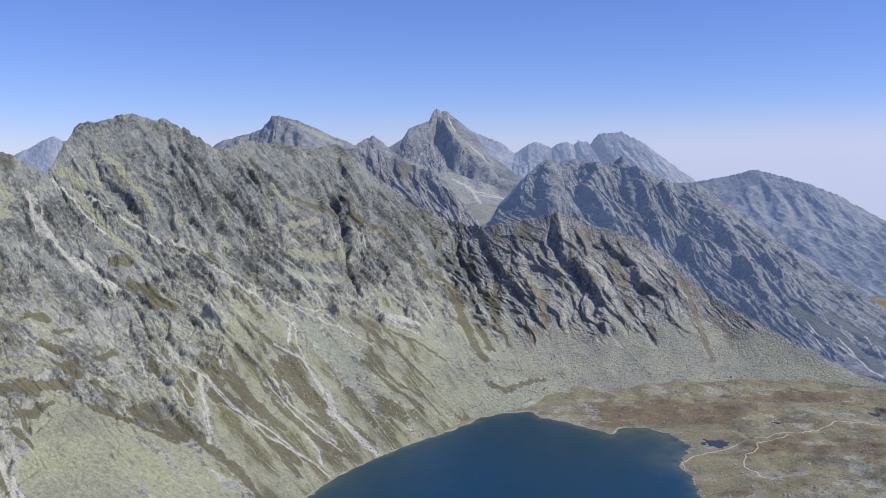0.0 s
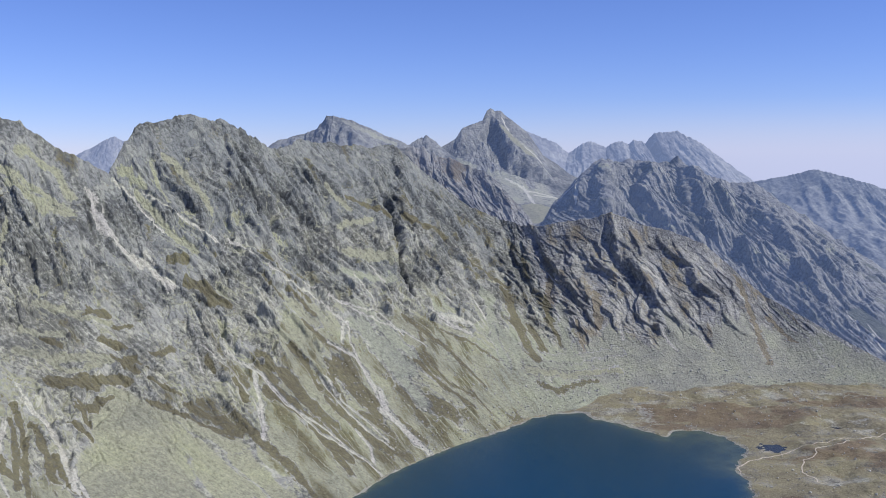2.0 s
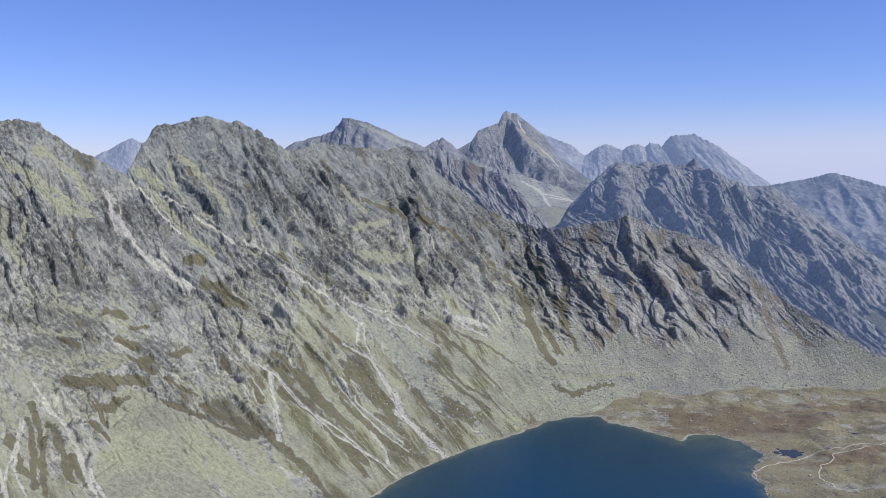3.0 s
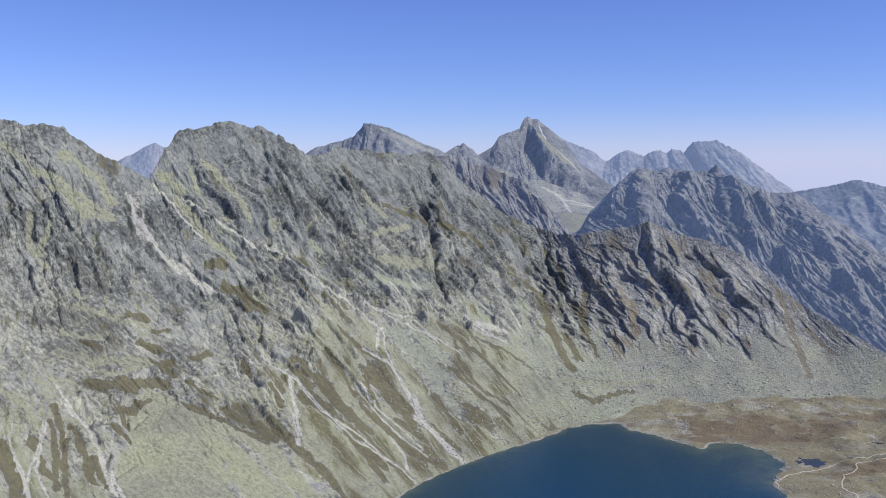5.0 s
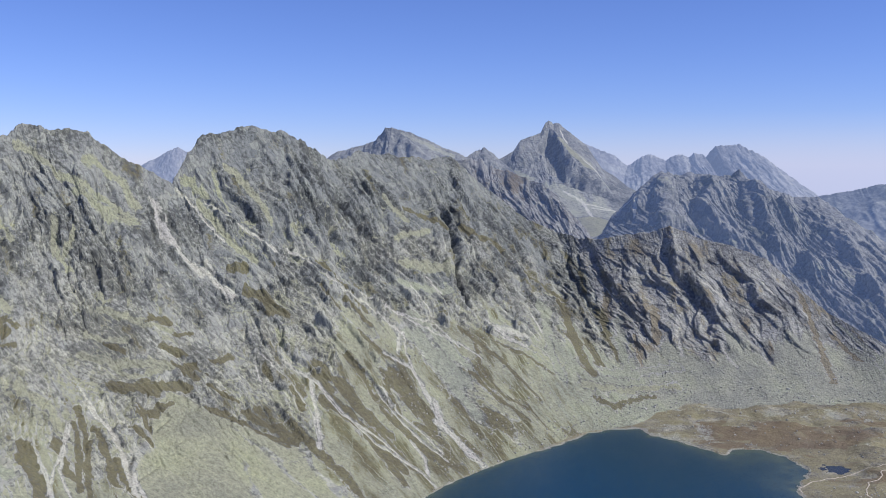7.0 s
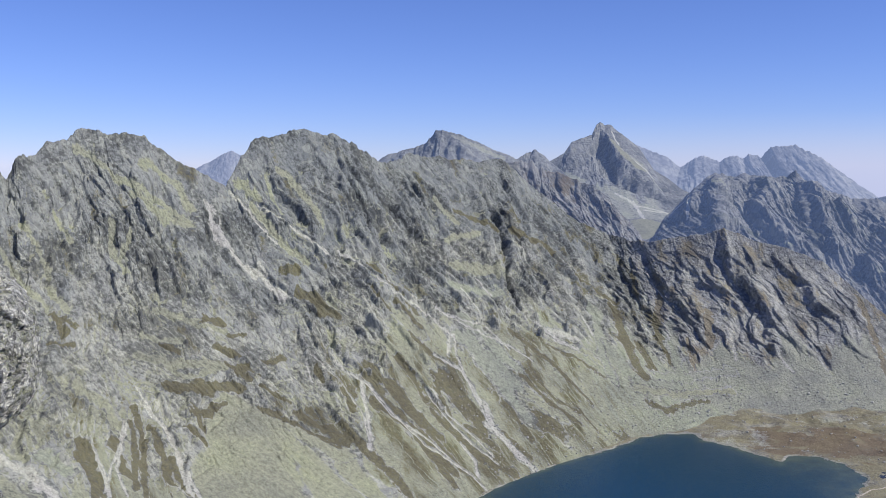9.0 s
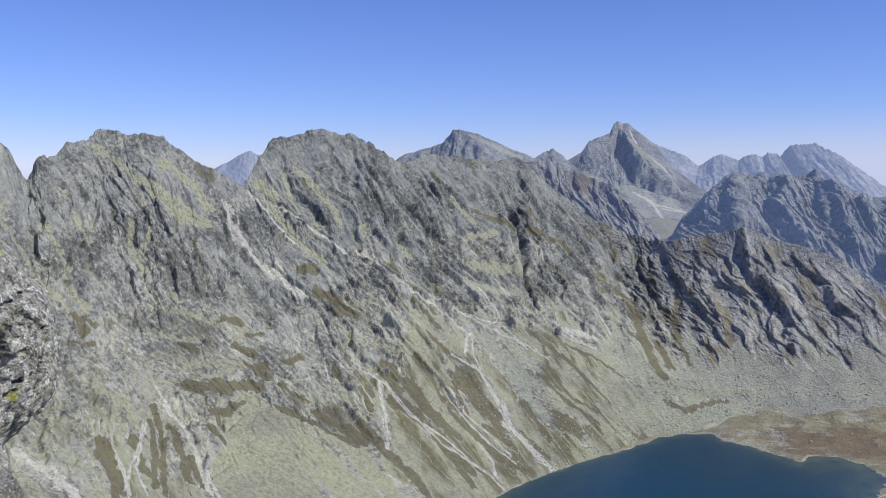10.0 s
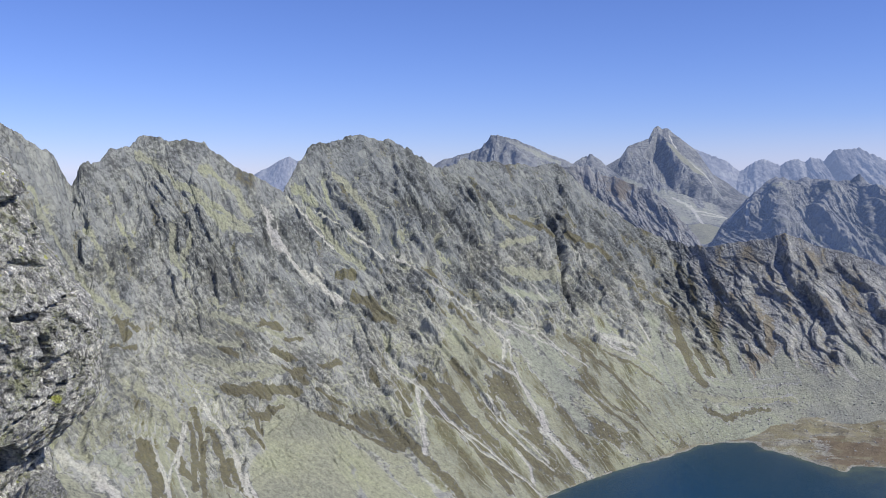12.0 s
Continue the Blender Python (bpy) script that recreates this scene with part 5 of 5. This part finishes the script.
# ---- boulders and stones ----
def stone_shape(seed, rough=0.35):
    """An angular stone of about one metre: a sphere cut by random planes."""
    bm = bmesh.new()
    bmesh.ops.create_icosphere(bm, subdivisions=2, radius=0.6)
    rng = random.Random(seed)
    planes = [(Vector((rng.uniform(-1, 1), rng.uniform(-1, 1), rng.uniform(-0.6, 1))).normalized(), rng.uniform(0.3, 0.5)) for _ in range(9)]
    for vert in bm.verts:
        for d, h in planes:
            over = vert.co.dot(d) - h
            if over > 0:
                vert.co -= d * over
        vert.co += Vector((rng.uniform(-1, 1), rng.uniform(-1, 1), rng.uniform(-1, 1))) * 0.035
        vert.co.z *= 0.8
    return bm


def stone_mesh(name, seed):
    bm = stone_shape(seed)
    me = bpy.data.meshes.new(name)
    bm.to_mesh(me)
    bm.free()
    return me


def stone_material(name, dark, light):
    m, n, l, bsdf = material(name)
    tex = node(n, l, "ShaderNodeTexCoord").outputs["Object"]
    info = node(n, l, "ShaderNodeObjectInfo").outputs["Random"]
    isle = node(n, l, "ShaderNodeNewGeometry").outputs["Random Per Island"]
    both = node(n, l, "ShaderNodeMath", {0: info, 1: isle}, operation="ADD").outputs[0]
    half = node(n, l, "ShaderNodeMath", {0: both, 1: 0.5}, operation="MULTIPLY").outputs[0]
    grain = noise_tex(n, l, tex, 3.0, 6, 0.7).outputs[0]
    base = mix(n, l, half, dark, light)
    spots = ramp(n, l, grain, [(0.35, (0.65, 0.65, 0.66)), (0.5, (1, 1, 1)), (0.68, (1.3, 1.28, 1.2))])
    l.new(mix(n, l, 1.0, base, spots, "MULTIPLY"), bsdf.inputs["Base Color"])
    bsdf.inputs["Roughness"].default_value = 0.9
    l.new(node(n, l, "ShaderNodeBump", {"Strength": 0.5, "Distance": 0.2, "Height": grain}).outputs[0], bsdf.inputs["Normal"])
    return m


STONE = stone_material("boulder_granite", (0.24, 0.24, 0.23), (0.42, 0.415, 0.38))
rng = np.random.RandomState(11)


def talus_spots(count, u0, u1, v0, v1):
    """Random places on the main slope's apron."""
    cols = rng.randint(int(u0 * NU_MAIN), int(u1 * NU_MAIN), count)
    rows = np.searchsorted(mv, v0 + (v1 - v0) * rng.rand(count) ** 1.4)
    return mp[rows, cols]


def moor_spots(count, x0, x1, y0, y1):
    x, y = rng.uniform(x0, x1, count), rng.uniform(y0, y1, count)
    keep = lake_distance(x, y) > 6
    x, y = x[keep], y[keep]
    return np.column_stack([x, y, ground_at(x, y)])


def shore_spots(count):
    pts = np.array(LAKE[2:27], float)
    d = np.concatenate([[0], np.cumsum(np.hypot(*np.diff(pts, axis=0).T))])
    s = rng.uniform(0, d[-1], count)
    x, y = np.interp(s, d, pts[:, 0]) + rng.normal(0, 4, count), np.interp(s, d, pts[:, 1]) + rng.normal(0, 4, count)
    z = ground_at(x, y)
    keep = z > -0.8
    return np.column_stack([x, y, z])[keep]


# single boulders that can be told apart
SHAPES = [stone_mesh("boulder", 100 + k) for k in range(5)]
for me in SHAPES:
    me.materials.append(STONE)
single = np.concatenate([talus_spots(46, 0.66, 0.93, 0.01, 0.22), moor_spots(44, 250, 700, 1080, 1620), talus_spots(20, 0.5, 0.64, 0.02, 0.2)])
for k, (x, y, z) in enumerate(single):
    size = rng.uniform(2.5, 6.0) if k < 46 else rng.uniform(2.0, 4.5)
    boulder = new("boulder", SHAPES[k % 5])
    boulder.matrix_basis = Matrix.LocRotScale((x, y, z + size * 0.12), Euler((rng.uniform(-0.3, 0.3), rng.uniform(-0.3, 0.3), rng.uniform(0, 6.3))), (size, size * rng.uniform(0.7, 1.1), size * rng.uniform(0.7, 1.0)))
    tagged(boulder, "grey angular granite boulder lying on the scree slope" if k < 46 or k >= len(single) - 20 else "grey granite boulder lying in brown moor grass", "boulder", "boulders on the valley floor")


def stone_field(name, spots, lo, hi, label):
    """Many small stones in one mesh."""
    bm = bmesh.new()
    bmesh.ops.create_icosphere(bm, subdivisions=1, radius=0.55)
    v0 = np.array([v.co[:] for v in bm.verts])
    f0 = np.array([[v.index for v in f.verts] for f in bm.faces])
    bm.free()
    k = len(spots)
    size = lo + (hi - lo) * rng.rand(k) ** 3
    verts = v0[None] * (1 + 0.5 * (rng.rand(k, len(v0), 1) - 0.5)) * size[:, None, None] * (0.6 + 0.6 * rng.rand(k, 1, 3))
    verts += spots[:, None] + np.array([0, 0, 0.12]) * size[:, None, None]
    faces = f0[None] + (np.arange(k) * len(v0))[:, None, None]
    me = bpy.data.meshes.new(name)
    me.vertices.add(k * len(v0))
    me.vertices.foreach_set("co", verts.reshape(-1).astype(np.float32))
    me.loops.add(faces.size)
    me.loops.foreach_set("vertex_index", faces.reshape(-1).astype(np.int32))
    me.polygons.add(k * len(f0))
    me.polygons.foreach_set("loop_start", np.arange(0, faces.size, 3, dtype=np.int32))
    me.update(calc_edges=True)
    me.materials.append(STONE)
    return tagged(new(name, me), label, "stones", kind="stuff")


stone_field("scree_stones", np.concatenate([talus_spots(1500, 0.64, 0.95, 0.0, 0.34), talus_spots(1800, 0.46, 0.66, 0.0, 0.42)]), 0.8, 3.6, "loose grey stones scattered over the scree")
stone_field("moor_stones", np.concatenate([moor_spots(1500, 180, 780, 1060, 1640), moor_spots(700, 560, 760, 1040, 1330)]), 0.8, 3.6, "pale stones strewn over brown moorland")
stone_field("shore_stones", shore_spots(900), 0.8, 2.6, "pale stones along the lake shore")

# ---- the lichened rock beside the camera ----
m, n, l, bsdf = material("lichened_granite")
pos = node(n, l, "ShaderNodeTexCoord").outputs["Object"]
c1 = noise_tex(n, l, pos, 4.0, 5, 0.6, 0.4).outputs[0]
c2 = noise_tex(n, l, pos, 22.0, 6, 0.7, 0.8).outputs[0]
c3 = noise_tex(n, l, pos, 75.0, 4, 0.75, 0.5).outputs[0]
c4 = noise_tex(n, l, pos, 9.0, 6, 0.7, 0.6).outputs[0]
grains = node(n, l, "ShaderNodeTexVoronoi", {"Vector": pos, "Scale": 55.0}, feature="F1")
rock = ramp(n, l, c2, [(0.34, (0.17, 0.17, 0.162)), (0.49, (0.40, 0.40, 0.375)), (0.64, (0.68, 0.67, 0.63))])
rock = mix(n, l, 0.8, rock, ramp(n, l, c3, [(0.34, (0.2, 0.2, 0.2)), (0.5, (0.95, 0.95, 0.95)), (0.64, (2.2, 2.2, 2.15))]), "MULTIPLY")
bent = node(n, l, "ShaderNodeVectorMath", {0: pos, 1: node(n, l, "ShaderNodeVectorMath", {0: noise_tex(n, l, pos, 14.0, 3).outputs[1], 1: (0.05, 0.05, 0.05)}, operation="MULTIPLY").outputs[0]}, operation="ADD").outputs[0]
clasts = node(n, l, "ShaderNodeTexVoronoi", {"Vector": bent, "Scale": 26.0}, feature="F1").outputs["Color"]
rock = mix(n, l, 0.9, rock, ramp(n, l, clasts, [(0.25, (0.55, 0.55, 0.55)), (0.5, (1.1, 1.1, 1.07)), (0.72, (1.7, 1.68, 1.6))]), "MULTIPLY")
crystal = ramp(n, l, grains.outputs["Color"], [(0.74, (0, 0, 0)), (0.8, (1, 1, 1))])
rock = mix(n, l, node(n, l, "ShaderNodeMath", {0: crystal, 1: 0.6}, operation="MULTIPLY").outputs[0], rock, (0.75, 0.74, 0.7))
moss = node(n, l, "ShaderNodeMapRange", {0: node(n, l, "ShaderNodeMath", {0: c4, 1: c3}, operation="ADD").outputs[0], 1: 1.0, 2: 1.16, 4: 0.7}).outputs[0]
rock = mix(n, l, moss, rock, (0.29, 0.31, 0.13))
black = node(n, l, "ShaderNodeMapRange", {0: node(n, l, "ShaderNodeMath", {0: c1, 1: c2}, operation="ADD").outputs[0], 1: 0.93, 2: 0.8, 4: 0.75}).outputs[0]
rock = mix(n, l, black, rock, (0.055, 0.055, 0.05))
c5 = noise_tex(n, l, pos, 13.0, 3, 0.5, 0.3).outputs[0]
rock = mix(n, l, node(n, l, "ShaderNodeMapRange", {0: c5, 1: 0.68, 2: 0.71, 4: 0.85}).outputs[0], rock, (0.55, 0.57, 0.12))
l.new(rock, bsdf.inputs["Base Color"])
bsdf.inputs["Roughness"].default_value = 0.72
bsdf.inputs["Specular IOR Level"].default_value = 0.35
high = node(n, l, "ShaderNodeMath", {0: c2, 1: c3}, operation="ADD").outputs[0]
l.new(node(n, l, "ShaderNodeBump", {"Strength": 1.0, "Distance": 0.03, "Height": high}).outputs[0], bsdf.inputs["Normal"])
LICHEN = m

ROCK_AZ = radians(-37)
RIGHT, AWAY = np.array([math.cos(ROCK_AZ), -math.sin(ROCK_AZ), 0]), np.array([math.sin(ROCK_AZ), math.cos(ROCK_AZ), 0])
# height against the eye, and how far the edge reaches to the right of the rock's line of sight
OUTLINE = [(-7.0, 1.3), (-3.0, 0.35), (-1.75, 0.108), (-1.696, 0.067), (-1.642, 0.031), (-1.601, 0.048), (-1.528, 0.107), (-1.484, 0.174), (-1.424, 0.244), (-1.361, 0.321), (-1.274, 0.381), (-1.182, 0.401),
           (-1.026, 0.406), (-0.87, 0.393), (-0.775, 0.359), (-0.695, 0.298), (-0.631, 0.246), (-0.561, 0.225), (-0.492, 0.178), (-0.429, 0.125), (-0.339, 0.08), (-0.257, 0.032), (-0.161, -0.02), (-0.121, 0.032), (-0.039, -0.01),
           (0.082, -0.079), (0.3, -0.4), (0.5, -0.9), (0.6, -1.3)]
# clefts: across, height, across, height, half width, depth
SPLITS = [(-0.12, -0.18, 0.05, -0.115, 0.018, 0.16), (0.085, -0.86, 0.10, -0.98, 0.026, 0.32), (0.06, -0.73, 0.30, -0.66, 0.016, 0.07), (-0.05, -0.74, 0.08, -0.75, 0.025, 0.10),
          (0.10, -1.02, 0.20, -0.96, 0.03, 0.06), (-0.10, -1.28, 0.15, -1.15, 0.012, 0.05), (-0.6, -1.46, -0.11, -1.46, 0.08, 0.9), (0.02, -1.50, 0.10, -1.53, 0.03, 0.25), (0.10, -0.98, 0.11, -1.10, 0.015, 0.05),
          (-0.06, -0.45, 0.08, -0.50, 0.012, 0.05), (0.0, -0.27, 0.10, -0.40, 0.01, 0.03), (0.2, -0.75, 0.32, -0.88, 0.012, 0.04), (0.15, -1.12, 0.34, -1.05, 0.014, 0.05)]


def rock_column(z, th, centre, half_depth, outline, splits, seed, lumps):
    """A weathered block: rows by height, columns round it; rough plates, pits and clefts."""
    r = np.interp(z, [p[0] for p in outline], [p[1] for p in outline]) - centre
    zz, tt = np.meshgrid(z, th, indexing="ij")
    rr = np.repeat(r[:, None], len(th), 1)
    k = 2 / 3.2
    ca, sa = np.cos(tt), np.sin(tt)
    across = centre + rr * np.sign(ca) * np.abs(ca) ** k
    away = 6.25 + np.minimum(half_depth, rr) * np.sign(sa) * np.abs(sa) ** k
    arc = tt * 1.4
    big = facets(arc / 0.30, zz / 0.22, seed)[0] * 0.022 + facets((arc + zz * 0.4) / 0.13, (zz - arc * 0.3) / 0.10, seed + 1)[0] * 0.014
    fine = facets((arc + zz * 0.5) / 0.05, (zz - arc * 0.5) / 0.04, seed + 2)[0] * 0.013 + fbm(arc / 0.05, zz / 0.05, 4, seed + 3) * 0.010 + (ridged(arc / 0.12, zz / 0.12, 4, seed + 5) - 0.5) * 0.01
    d = (big + fine) * lumps
    wx, wz = across + fbm(arc / 0.06, zz / 0.06, 3, seed + 7) * 0.02, zz + fbm(arc / 0.06, zz / 0.06, 3, seed + 8) * 0.02
    front = smooth(0.3, -0.2, np.sin(tt))
    for x0, z0, x1, z1, w, depth in splits:
        t = np.clip(((wx - x0) * (x1 - x0) + (wz - z0) * (z1 - z0)) / ((x1 - x0) ** 2 + (z1 - z0) ** 2), 0, 1)
        gap = np.hypot(wx - x0 - t * (x1 - x0), wz - z0 - t * (z1 - z0))
        d -= front * depth * (1 - smooth(0.5 * w, 1.2 * w, gap))
    nx, ny = np.sign(ca) * np.abs(ca) ** (2 - k), np.sign(sa) * np.abs(sa) ** (2 - k)
    ln = np.hypot(nx, ny) + 1e-6
    across, away = across + d * nx / ln, away + d * ny / ln
    return across[..., None] * RIGHT + away[..., None] * AWAY + zz[..., None] * np.array([0, 0, 1.0])


outcrop = new("rock_outcrop")
outcrop.location = (-4.2, 3.2, EYE - 6)
zs = np.concatenate([np.linspace(-7, -1.8, 30), np.linspace(-1.77, 0.2, 400), np.linspace(0.22, 0.6, 24)])
ts = np.radians(np.concatenate([np.linspace(-150, -112, 20), np.linspace(-111.5, 20, 420), np.linspace(24, 208, 40)]))
pts = rock_column(zs, ts, -1.3, 1.28, OUTLINE, SPLITS, 5, 1.0) + np.array([0, 0, EYE])
body = new("main_block", grid_mesh("main_block", pts - np.array(outcrop.location), closed=True, even=False))
body.data.materials.append(LICHEN)
body.parent = outcrop
# a loose stone wedged under the overhang
bm = stone_shape(77)
me = bpy.data.meshes.new("wedged_stone")
bmesh.ops.subdivide_edges(bm, edges=bm.edges[:], cuts=2, use_grid_fill=True)
for vert in bm.verts:
    vert.co += vert.co.normalized() * noise.fractal(vert.co * 6, 1.0, 2.0, 4) * 0.05
bm.to_mesh(me)
bm.free()
me.materials.append(LICHEN)
wedge = new("wedged_stone", me)
spot = RIGHT * 0.03 + AWAY * 4.75 + np.array([0, 0, EYE - 1.51])
wedge.matrix_basis = Matrix.LocRotScale(Vector(spot - np.array(outcrop.location)), Euler((0.4, 0.2, 0.9)), (0.24, 0.24, 0.2))
wedge.parent = outcrop
tagged(outcrop, "rough lichened granite outcrop on the summit slope", "rock")
